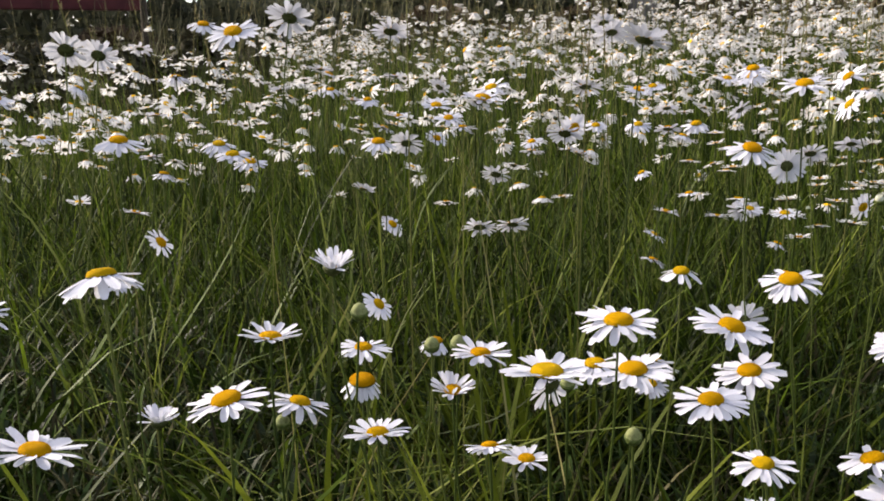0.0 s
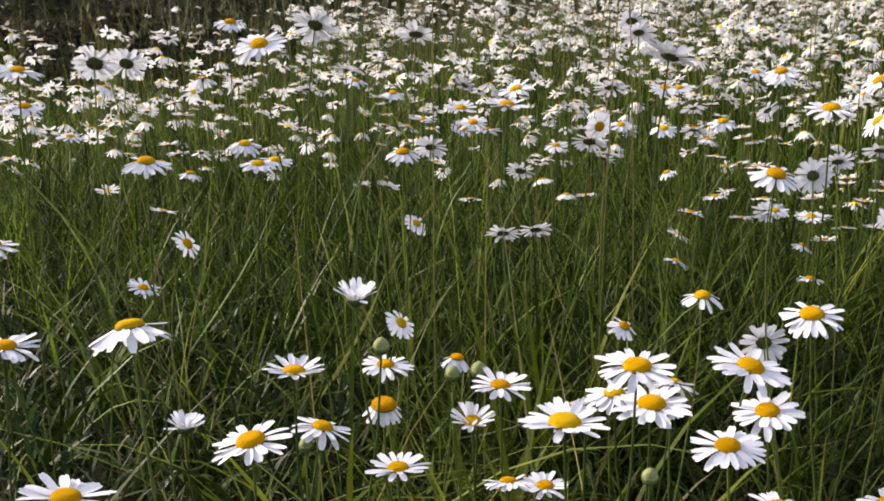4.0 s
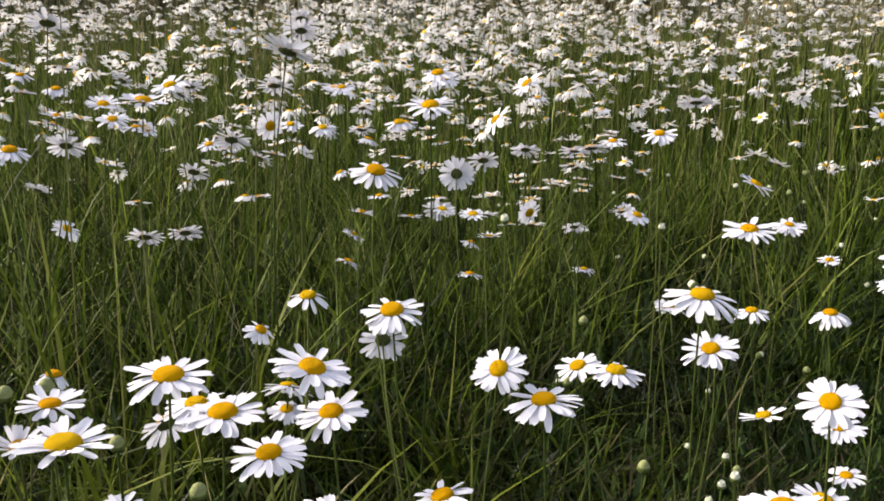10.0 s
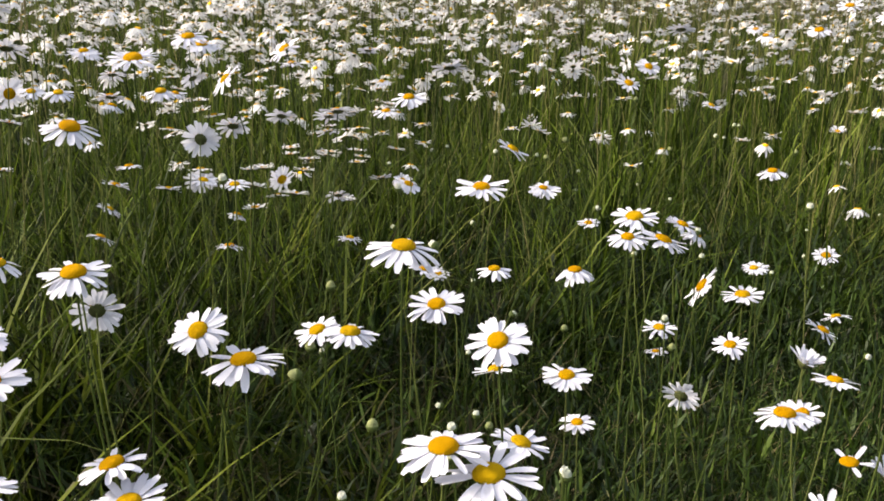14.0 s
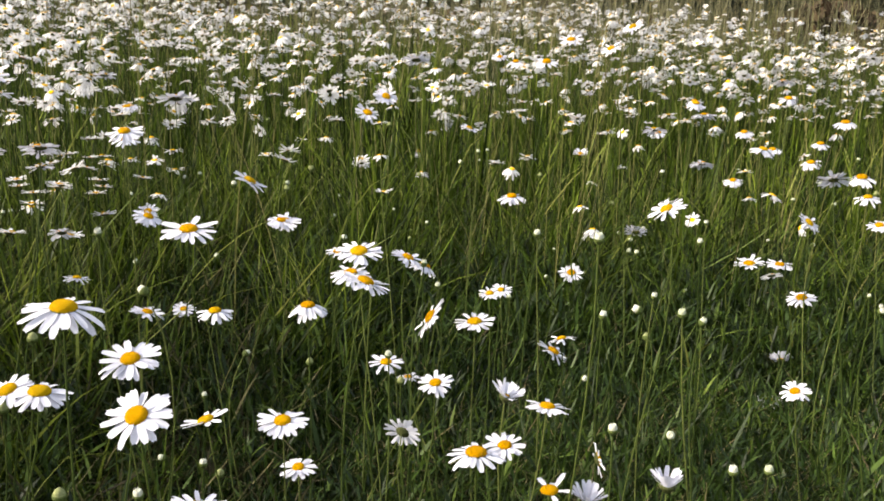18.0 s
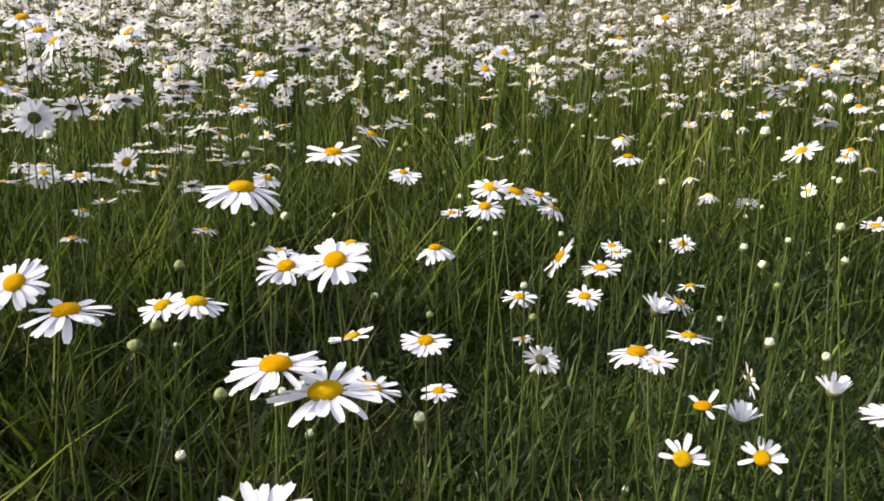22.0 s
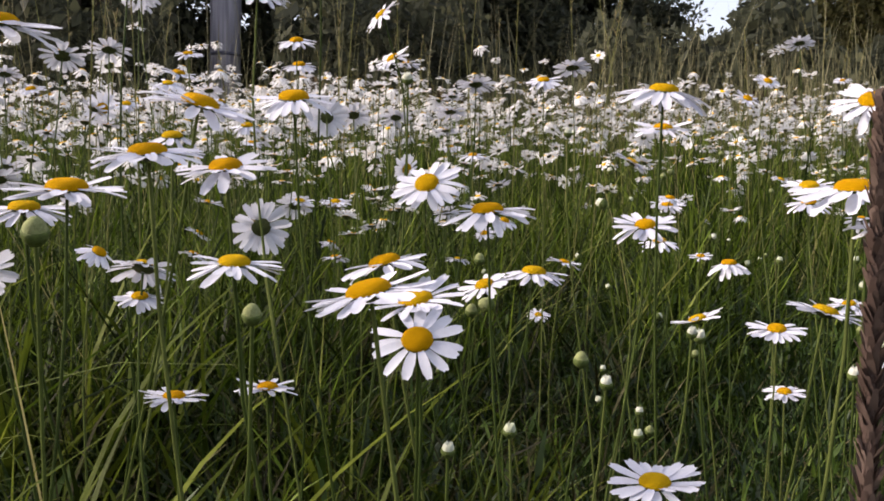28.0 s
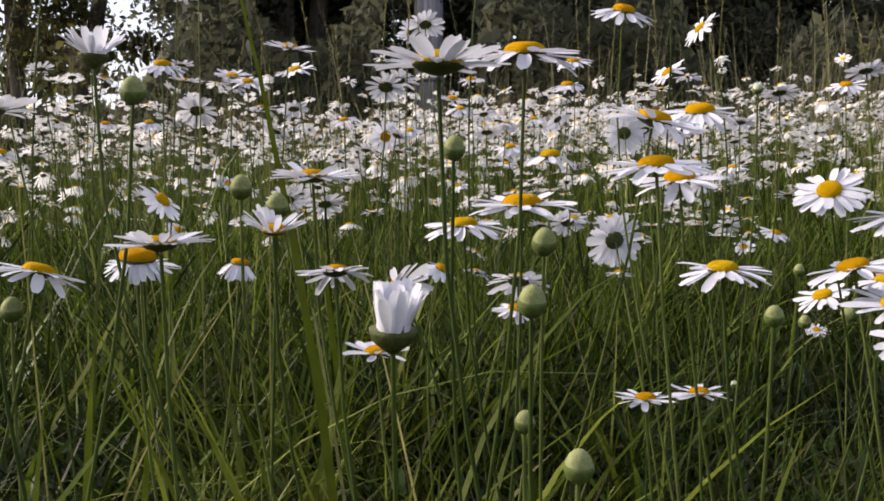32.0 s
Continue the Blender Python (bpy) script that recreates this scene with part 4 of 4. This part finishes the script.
def daisy_field(x, y, height, size, tag):
    """The many far daisies, joined: petals, discs and stems."""
    n = len(x)
    z = ground_z(x, y) + height
    R = frames_for(n, 15, 13, 98, 55)
    stray = rng.random(n) < 0.22                      # some turn any way
    R[stray] = frames_for(int(stray.sum()), 24, 22, 95, 120)
    kinds = rng.integers(0, 6, n)
    r = random.Random(5)
    out = {"petals": ([], []), "discs": ([], []), "calyces": ([], [])}
    for kind in range(6):
        m = kinds == kind
        c = np.stack([x[m], y[m], z[m]], 1)
        k = m.sum()
        for key, (V, Q) in zip(out, head_arrays(kind, r)):
            v = np.einsum("nij,vj->nvi", R[m], V) * size[m][:, None, None] + c[:, None]
            done = sum(len(a) for a in out[key][0])
            out[key][0].append(v.reshape(-1, 3))
            out[key][1].append((Q[None] + (np.arange(k) * len(V))[:, None, None] + done).reshape(-1, 4))
    thing = new("daisy_field" if tag == "field" else "daisy_patch")
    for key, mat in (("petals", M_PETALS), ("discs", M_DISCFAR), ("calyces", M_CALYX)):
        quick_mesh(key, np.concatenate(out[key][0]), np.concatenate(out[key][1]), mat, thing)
    base = np.stack([x + rng.normal(0, 0.03, n), y + rng.normal(0, 0.03, n), z - height - 0.01], 1)
    dv = np.stack([x, y, z], 1) - base
    V, Q = blades(base, np.linalg.norm(dv, axis=1), np.full(n, 0.0035), np.arctan2(dv[:, 1], dv[:, 0]), np.arctan2(np.hypot(dv[:, 0], dv[:, 1]), dv[:, 2]), np.zeros(n), 2, twist=np.zeros(n))
    quick_mesh("stems", V, Q, M_GRASS, thing)
    tagged(thing, "countless white oxeye daisies up the sloping meadow", "daisies", kind="stuff")


M_DISCFAR = solid("disc_far", (0.60, 0.34, 0.004), (0.80, 0.48, 0.008), scale=90.0, rough=0.8, bump=0.0)


def far_daisies():
    n = 8300
    d = 2.2 + 5.6 * rng.random(n) ** 0.72
    az = radians(-50) + radians(108) * rng.random(n)          # to the left of +y
    x, y = -d * np.sin(az), d * np.cos(az)
    clump = np.sin(1.7 * x + 0.6 * y) + np.sin(2.3 * y - 1.1 * x + 1.0) + rng.normal(0, 0.9, n)
    keep = clump > np.where((d < 2.9) & (x > 0.1), 0.9, -0.75)
    keep &= ~((az > radians(37.5)) & (d > 3.7) & (rng.random(n) < 0.9))
    x, y = x[keep], y[keep]
    daisy_field(x, y, np.clip(rng.normal(0.44, 0.10, len(x)), 0.2, 0.74), rng.uniform(0.040, 0.056, len(x)), "field")


far_daisies()


def ring_mesh(kind):
    """A whole ring of petals, for the daisies of the middle distance."""
    r = random.Random(40 + kind)
    V, Q = [], []
    n = 21
    for k in range(n):
        a = 2 * math.pi * (k + r.uniform(-0.25, 0.25)) / n
        ca, sa = math.cos(a), math.sin(a)
        d = (0.05, -0.12, 0.16, -0.4)[kind] + r.gauss(0, 0.08)
        L = r.uniform(0.92, 1.05)
        b = len(V)
        for rr, w in ((0.14, 0.024), (0.28, 0.050), (0.42, 0.052), (0.48, 0.040), (0.505, 0.013)):
            rr = 0.14 + (rr - 0.14) * L
            z = d * (rr - 0.14) * (1 + rr) + r.uniform(-0.004, 0.004)
            for s in (-1, 0, 1):
                V.append((rr * ca - s * w * sa, rr * sa + s * w * ca, z + 0.008 * abs(s)))
        for i in range(4):
            for j in range(2):
                q = b + i * 3 + j
                Q.append((q, q + 3, q + 4, q + 1))
    me = bpy.data.meshes.new("petals")
    me.from_pydata(V, [], Q)
    me.polygons.foreach_set("use_smooth", [True] * len(me.polygons))
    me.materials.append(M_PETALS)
    return me


RINGS = [ring_mesh(k) for k in range(4)]


def mid_daisy(x, y, h, size, az, tilt, kind):
    COUNT[0] += 1
    r = random.Random(COUNT[0] * 7919)
    n = facing(az, tilt)
    bx, by = x + r.uniform(-0.05, 0.05), y + r.uniform(-0.05, 0.05)
    bz = float(ground_z(bx, by)) - 0.01
    z = float(ground_z(x, y)) + h
    thing = new("oxeye_daisy")
    thing.location = (bx, by, bz)
    head = Matrix.Translation((x - bx, y - by, z - bz)) @ n.to_track_quat("Z", "Y").to_matrix().to_4x4()
    rd = size * 0.17
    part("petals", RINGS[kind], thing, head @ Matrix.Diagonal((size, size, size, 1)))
    part("disc", DISC, thing, head @ Matrix.Diagonal((rd, rd, rd * 0.6, 1)))
    part("calyx", CALYX, thing, head @ Matrix.Diagonal((rd * 0.95, rd * 0.95, rd * 0.8, 1)))
    stem_part(thing, (bx, by, bz), (x - n.x * rd * 0.5, y - n.y * rd * 0.5, z - n.z * rd * 0.5), n, 0.001, r)
    tagged(thing, "fading oxeye daisy with drooping white petals" if kind == 3 else "white oxeye daisy with yellow disc, open on a thin stem", "daisy", "daisies in the meadow")


def middle_daisies():
    r = random.Random(11)
    rest = []
    for k in range(240):
        left = k < 205
        d = r.uniform(1.25, 2.7)
        az = radians(r.uniform(2, 52) if left else r.uniform(-44, 2))
        if not left and d < 1.9 and r.random() < 0.6:
            continue
        x, y, h = -0.1 - d * math.sin(az), d * math.cos(az), r.uniform(0.30, 0.62) if left else r.uniform(0.28, 0.5)
        size, turn, tip, kind = r.uniform(0.036, 0.046), r.gauss(98, 55), abs(r.gauss(14, 13)), r.choice((0, 0, 1, 1, 2, 3))
        if az > radians(19) and float(ground_z(x, y)) + h < 0.70 - 0.098 * d and r.random() < 0.85:      # few stand low here
            continue
        if d < 1.62:
            daisy(x, y, float(ground_z(x, y)) + h, size, turn, tip, (8, -6, 14, -30)[kind], 19, "fading oxeye daisy with drooping white petals" if kind == 3 else "")
        elif d < 1.9:
            mid_daisy(x, y, h, size, turn, tip, kind)
        else:
            rest.append((x, y, h, size))
    for k in range(36):                                     # a drift of heads lying flat, seen edge-on
        d, az = r.uniform(1.45, 2.3), radians(r.uniform(0, 14))
        mid_daisy(-0.1 - d * math.sin(az), d * math.cos(az), r.uniform(0.31, 0.45), r.uniform(0.038, 0.047), r.gauss(95, 60), abs(r.gauss(5, 5)), r.choice((0, 0, 1, 2)))
    rest = np.array(rest)
    daisy_field(rest[:, 0], rest[:, 1], rest[:, 2], rest[:, 3], "patch")
    for k in range(80):
        d, az = r.uniform(0.9, 2.6), radians(r.uniform(-44, 12))
        x, y = -d * math.sin(az), d * math.cos(az)
        bud(x, y, float(ground_z(x, y)) + r.uniform(0.2, 0.48), r.uniform(0.007, 0.011), r.uniform(0, 360), r.uniform(0, 25) if k % 3 else r.uniform(50, 85), r.random() < 0.75)


middle_daisies()

# ---------------------------------------------------------------- post and trees


def pole(x, y, h, r):
    thing = new("utility_pole")
    gz = float(ground_z(x, y)) - 0.05
    thing.location = (x, y, gz)
    zz = np.linspace(0, h, 24)
    V, Q = tube(np.stack([0.012 * zz, 0 * zz, zz], 1), r * (1.04 - 0.16 * zz / h) * (1 + 0.008 * np.sin(zz * 7)), 20)
    quick_mesh("shaft", V, Q, M_POST, thing)
    top, tq = tube(np.array([[0.012 * h, 0, h - 0.01], [0.012 * h, 0, h + 0.05], [0.012 * h, 0, h + 0.09]]), np.array([r * 0.9, r * 0.85, r * 0.1]), 20)
    quick_mesh("cap", top, tq, M_BAND, thing)
    b0 = BAND
    ring, rq = tube(np.array([[0.012 * b0, 0, b0], [0.012 * b0, 0, b0 + 0.012], [0.012 * b0, 0, b0 + 0.03], [0.012 * b0, 0, b0 + 0.04]]), np.array([r * 1.03, r * 1.07, r * 1.07, r * 1.02]), 20)
    quick_mesh("band", ring, rq, M_BAND, thing)
    tagged(thing, "smooth pale grey utility pole with a thin dark band", "pole")


M_RED = solid("red_paint", (0.045, 0.010, 0.014), (0.075, 0.018, 0.022), scale=9.0, rough=0.6)
BAND = 1.30
M_BAND = solid("band", (0.06, 0.06, 0.09), (0.11, 0.11, 0.15), rough=0.5)
pole(-2.98, 11.62, 8.0, 0.185)


def tree(x, y, h, spread, mat, leaves, seed, label, low=0.12, leaf=0.16, lean=0.0, name="tree"):
    """A tapered trunk with limbs, and a crown of many small leaf cards set on twigs."""
    r = np.random.default_rng(seed)
    thing = new(name)
    gz = float(ground_z(x, y)) - 0.1
    thing.location = (x, y, gz)
    t = np.linspace(0, 1, 9)
    trunk = np.stack([lean * h * t**1.5 + 0.04 * h * np.sin(t * 5 + seed), 0.03 * h * np.sin(t * 4 + 2 * seed), h * 0.94 * t], 1)
    V, Q = tube(trunk, 0.022 * h * (1.0 - 0.85 * t) + 0.01, 9)
    quick_mesh("trunk", V, Q, M_BARK, thing)
    limbs = max(9, int(16 * spread / h * 2))
    tips = []
    for k in range(limbs):
        f = low + (0.95 - low) * (k + r.random()) / limbs
        p0 = np.array([np.interp(f, t, trunk[:, i]) for i in range(3)])
        a = r.random() * 6.28
        reach = spread * (1.05 - 0.75 * f) * r.uniform(0.7, 1.15)
        s = np.linspace(0, 1, 5)[:, None]
        d = np.array([math.cos(a), math.sin(a), 0])
        limb = p0 + d * reach * s + np.array([0, 0, 1.0]) * reach * (0.55 * s - 0.35 * s**2) * r.uniform(0.3, 1.3)
        v, q = tube(limb, 0.006 * h * (1 - f * 0.6) * np.linspace(1, 0.2, 5), 5)
        quick_mesh("limb", v, q, M_BARK, thing)
        for _ in range(5):
            u = r.uniform(0.35, 1.05)
            tips.append(np.array([np.interp(u, s[:, 0], limb[:, i]) for i in range(3)]) + r.normal(0, 0.12 * spread, 3) * (1, 1, 0.6))
    tips = np.array(tips)
    c = tips[r.integers(0, len(tips), leaves)] + r.normal(0, 1, (leaves, 3)) * (0.13 * spread, 0.13 * spread, 0.085 * spread)
    u = r.normal(0, 1, (leaves, 3)); u /= np.linalg.norm(u, axis=1)[:, None]
    w = np.cross(u, r.normal(0, 1, (leaves, 3))); w /= np.linalg.norm(w, axis=1)[:, None]
    s = leaf * r.uniform(0.5, 1.2, leaves)[:, None]
    V = np.stack([c - u * s, c + w * s * 0.45, c + u * s, c - w * s * 0.45], 1).reshape(-1, 3)
    inner = leaves // 5
    c = tips[r.integers(0, len(tips), inner)] * (0.75, 0.75, 0.97) + r.normal(0, 0.07 * spread, (inner, 3))
    u = r.normal(0, 1, (inner, 3)); u /= np.linalg.norm(u, axis=1)[:, None]
    w = np.cross(u, r.normal(0, 1, (inner, 3))); w /= np.linalg.norm(w, axis=1)[:, None]
    s = leaf * r.uniform(1.3, 1.9, inner)[:, None]
    V = np.concatenate([V, np.stack([c - u * s, c + w * s * 0.5, c + u * s, c - w * s * 0.5], 1).reshape(-1, 3)])
    leaves += inner
    quick_mesh("crown", V, np.arange(leaves * 4).reshape(-1, 4), mat, thing, smooth=False)
    tagged(thing, label, "tree")
    return thing


TREES = [  # x, y, height, spread, conifer
    (-14.6, 13.2, 6.0, 2.0, 0), (-5.6, 13.6, 8.5, 1.9, 1), (-4.9, 12.2, 8.0, 1.9, 1), (-4.7, 12.8, 8.0, 2.6, 1), (-3.3, 14.5, 6.5, 2.6, 1),
    (-1.6, 15.0, 4.2, 2.4, 1), (0.3, 15.0, 4.2, 2.5, 1), (2.0, 15.5, 4.0, 2.0, 1), (4.3, 17.5, 2.3, 2.2, 1), (6.6, 14.5, 4.1, 2.3, 0), (8.8, 13.0, 5.4, 2.8, 0), (11.4, 12.0, 6.5, 3.0, 0),
    (14.5, 10.5, 7.0, 3.0, 1), (-18.0, 8.5, 7.0, 2.6, 1), (17, 7, 7.0, 3.0, 0), (-4.6, 14.6, 9.0, 2.6, 1), (-6.1, 15.6, 9.0, 2.0, 1),
]
for k, (tx, ty, th, sp, con) in enumerate(TREES):
    tree(tx, ty, th, sp, M_LEAFB if con else M_LEAF, 33000 if abs(tx) < 9 else 14000, 20 + k, "dark green conifer with drooping boughs at the meadow's edge" if con else "leafy olive-green tree at the meadow's edge", leaf=0.066 if con else 0.058, low=0.03)


for tx, ty, th, sp, ln, seed in ((-9.3, 12.6, 6.5, 2.3, -0.16, 91), (-10.4, 13.6, 7.0, 2.0, 0.10, 92), (-8.6, 13.0, 7.5, 1.6, 0.02, 93), (4.9, 14.2, 3.3, 1.7, 0.10, 94)):
    tree(tx, ty, th, sp, M_LEAF, 3000 if tx < 0 else 1500, seed, "thin tree with bare dark branches against the sky", leaf=0.07, low=0.22, lean=ln)


def undergrowth():
    """The dense dark shrubs under the trees, joined."""
    for name, n, mat, tall, size, label in (("undergrowth", 60000, M_LEAFB, 1.5, 0.085, "dense dark shrubs under the trees"), ("dead_bracken", 26000, M_BROWN, 0.45, 0.07, "brown dead bracken along the foot of the trees")):
        az = radians(-62) + radians(124) * rng.random(n)
        d = rng.uniform(9.5, 13.5, n) if tall > 1 else rng.uniform(8.7, 9.6, n)
        d = np.where(np.abs(az - radians(14.4)) < 0.05, rng.uniform(12.3, 13.5, n), d)          # open before the pole
        x, y = -d * np.sin(az), d * np.cos(az)
        top = tall * (1 + 0.9 * np.exp(-((az - 0.251) / 0.07) ** 2)) * (1 + 0.33 * np.sin(az * 17) + 0.23 * np.sin(az * 41 + 1)) * (1 - 0.5 * np.exp(-((az - 0.64) / 0.10) ** 2)) * (1 - 0.38 * np.exp(-((az + 0.258) / 0.03) ** 2))     # open sky through two dips
        c = np.stack([x, y, ground_z(x, y) + np.maximum(top, np.where(az > 0, 0.55, 0.4) * tall) * rng.random(n) ** 0.7], 1)
        u = rng.normal(0, 1, (n, 3)); u /= np.linalg.norm(u, axis=1)[:, None]
        w = np.cross(u, rng.normal(0, 1, (n, 3))); w /= np.linalg.norm(w, axis=1)[:, None]
        s = size * rng.uniform(0.5, 1.3, n)[:, None]
        V = np.stack([c - u * s, c + w * s * 0.5, c + u * s, c - w * s * 0.5], 1).reshape(-1, 3)
        tagged(quick_mesh(name, V, np.arange(n * 4).reshape(-1, 4), mat, smooth=False), label, "shrubs", kind="stuff")


undergrowth()


def shrub(x, y, h, w, seed):
    """A rounded dark garden shrub of many small leaves on a twiggy frame."""
    r = np.random.default_rng(seed)
    thing = new("shrub")
    thing.location = (x, y, float(ground_z(x, y)) - 0.03)
    for k in range(9):
        a = r.random() * 6.28
        s = np.linspace(0, 1, 4)[:, None]
        v, q = tube(np.concatenate([np.cos(a) * w * 0.42 * s, np.sin(a) * w * 0.42 * s, h * 0.85 * s * r.uniform(0.6, 1)], 1), np.linspace(0.014, 0.004, 4), 5)
        quick_mesh("branch", v, q, M_BARK, thing)
    n = 2600
    d = r.normal(0, 1, (n, 3)); d /= np.linalg.norm(d, axis=1)[:, None]
    lump = 1 + 0.12 * np.sin(d[:, 0] * 5 + seed) * np.sin(d[:, 1] * 6) + 0.08 * np.sin(d[:, 2] * 9 + seed)
    c = d * (lump * r.uniform(0.55, 1.0, n) ** 0.4)[:, None] * (w * 0.5, w * 0.5, h * 0.5) + (0, 0, h * 0.5)
    u = r.normal(0, 1, (n, 3)); u /= np.linalg.norm(u, axis=1)[:, None]
    t = np.cross(u, d); t /= np.linalg.norm(t, axis=1)[:, None] + 1e-6
    s = r.uniform(0.015, 0.035, n)[:, None]
    V = np.stack([c - u * s, c + t * s * 0.6, c + u * s, c - t * s * 0.6], 1).reshape(-1, 3)
    quick_mesh("foliage", V, np.arange(n * 4).reshape(-1, 4), M_SHRUB, thing, smooth=False)
    tagged(thing, "rounded dark brownish shrub behind the flowers", "shrub", "shrubs beside the meadow")


for k, (az, d, h, w) in enumerate([(44.1, 5.5, 0.60, 0.33), (40.3, 5.5, 0.62, 0.36), (49.5, 5.8, 0.6, 0.45), (36.9, 6.4, 0.5, 0.3)]):
    shrub(-0.19 - d * math.sin(radians(az)), d * math.cos(radians(az)), h, w, 60 + k)


def red_rail():
    """A dark red painted rail high on two pale posts, beyond the flowers."""
    thing = new("wooden_rail")
    a0, a1, d = radians(43.2), radians(57), 7.2
    p0 = np.array([-0.19 - d * math.sin(a0), d * math.cos(a0)])
    p1 = np.array([-0.19 - d * math.sin(a1), d * math.cos(a1)])
    g0 = float(ground_z(p0[0], p0[1]))
    thing.location = (p0[0], p0[1], g0)
    u = np.append(p1 - p0, 0)
    length = np.linalg.norm(u)
    turn = math.degrees(math.atan2(u[1], u[0]))
    bm = bmesh.new()
    bmesh.ops.create_cube(bm, size=1, matrix=Matrix.Diagonal((length, 0.06, 0.2, 1)))
    bmesh.ops.bevel(bm, geom=bm.edges[:], offset=0.008, segments=2, affect="EDGES")
    me = bpy.data.meshes.new("rail")
    bm.to_mesh(me)
    bm.free()
    me.materials.append(M_RED)
    part("rail", me, thing, pose(u[0] / 2, u[1] / 2, 1.40 - g0, 0, 0.8, turn))
    for q, f in ((0.0, 0.0), (0.75, 1.0)):
        zz = np.linspace(-0.05, 1.34 - g0 + 0.16 * (1 - f), 8)
        V, Q = tube(np.stack([u[0] * q - 0.02 * zz, u[1] * q + 0.06 + 0 * zz, zz], 1), np.linspace(0.030, 0.024, 8) * (1 + 0.05 * np.sin(zz * 9)), 9)
        quick_mesh("post", V, Q, M_BARK, thing)
    tagged(thing, "dark red painted wooden rail on thin grey posts", "fence rail")


red_rail()


def near_stalk():
    """The narrow brown seed spike of a grass that hangs close to the path."""
    thing = new("seed_stalk")
    x, y, tip = -0.118, 0.171, 0.477
    gz = float(ground_z(x, y)) - 0.01
    thing.location = (x, y, gz)
    h = tip - gz
    zz = np.linspace(0, h - 0.004, 16)
    V, Q = tube(np.stack([0.0006 * np.sin(zz * 9), 0 * zz, zz], 1), np.linspace(0.0008, 0.0005, 16), 6)
    quick_mesh("culm", V, Q, M_SEED, thing)
    r = np.random.default_rng(3)
    n = 3600
    f = r.random(n)
    base = np.stack([0.0006 * np.sin((h - 0.25 * f) * 9), np.zeros(n), h - 0.004 - 0.25 * f], 1)
    V, Q = blades(base, 0.0022 + 0.0062 * f ** 0.7, np.full(n, 0.0006), r.random(n) * 6.28, r.uniform(0.05, 0.55, n), r.uniform(-0.2, 0.2, n), 3)
    quick_mesh("seed_head", V, Q, M_SEED, thing)
    tagged(thing, "brown grass stalk with a narrow seed head", "grass stalk")


near_stalk()


def tall_stalk(x, y, h, bend, az, seed):
    """A tall flowering grass: culm, one narrow leaf and a loose seed head."""
    r = np.random.default_rng(seed)
    thing = new("tall_grass_stalk")
    thing.location = (x, y, float(ground_z(x, y)) - 0.01)
    s = np.linspace(0, 1, 12)
    p = np.stack([math.cos(az) * bend * s**2.4, math.sin(az) * bend * s**2.4, h * s - 0.25 * bend * s**3], 1)
    V, Q = tube(p, np.linspace(0.0013, 0.0006, 12), 5)
    quick_mesh("culm", V, Q, M_CULM, thing)
    n = 34
    f = r.uniform(0.76, 1.0, n)
    base = np.stack([np.interp(f, s, p[:, i]) for i in range(3)], 1)
    V, Q = blades(base, r.uniform(0.006, 0.016, n), np.full(n, 0.0022), r.random(n) * 6.28, r.uniform(0.1, 0.6, n), np.full(n, 0.3), 2)
    tagged(quick_mesh("seed_head", V, Q, M_DRY, thing), kind="stuff")
    b0 = np.array([[np.interp(0.4, s, p[:, i]) for i in range(3)]])
    V, Q = blades(b0, np.array([0.16]), np.array([0.004]), r.random(1) * 6.28, np.array([0.3]), np.array([1.1]), 6)
    quick_mesh("leaf", V, Q, M_GRASS, thing)
    tagged(thing, "tall pale grass stalk with a loose seed head", "grass stalk", "tall grasses")


def tall_stalks():
    r = random.Random(21)
    for k in range(150):
        d, az = r.uniform(0.95, 5.2), radians(r.uniform(-40, 50))
        x, y = -0.1 - d * math.sin(az), d * math.cos(az)
        if sward(x, y) < 0.6 or (d < 1.7 and az < 0.2):
            continue
        tall_stalk(x, y, r.uniform(0.62, 1.02) * (0.8 if az < 0 and d < 1.5 else 1), r.uniform(0.02, 0.14), r.uniform(0, 6.28), 300 + k)


tall_stalks()
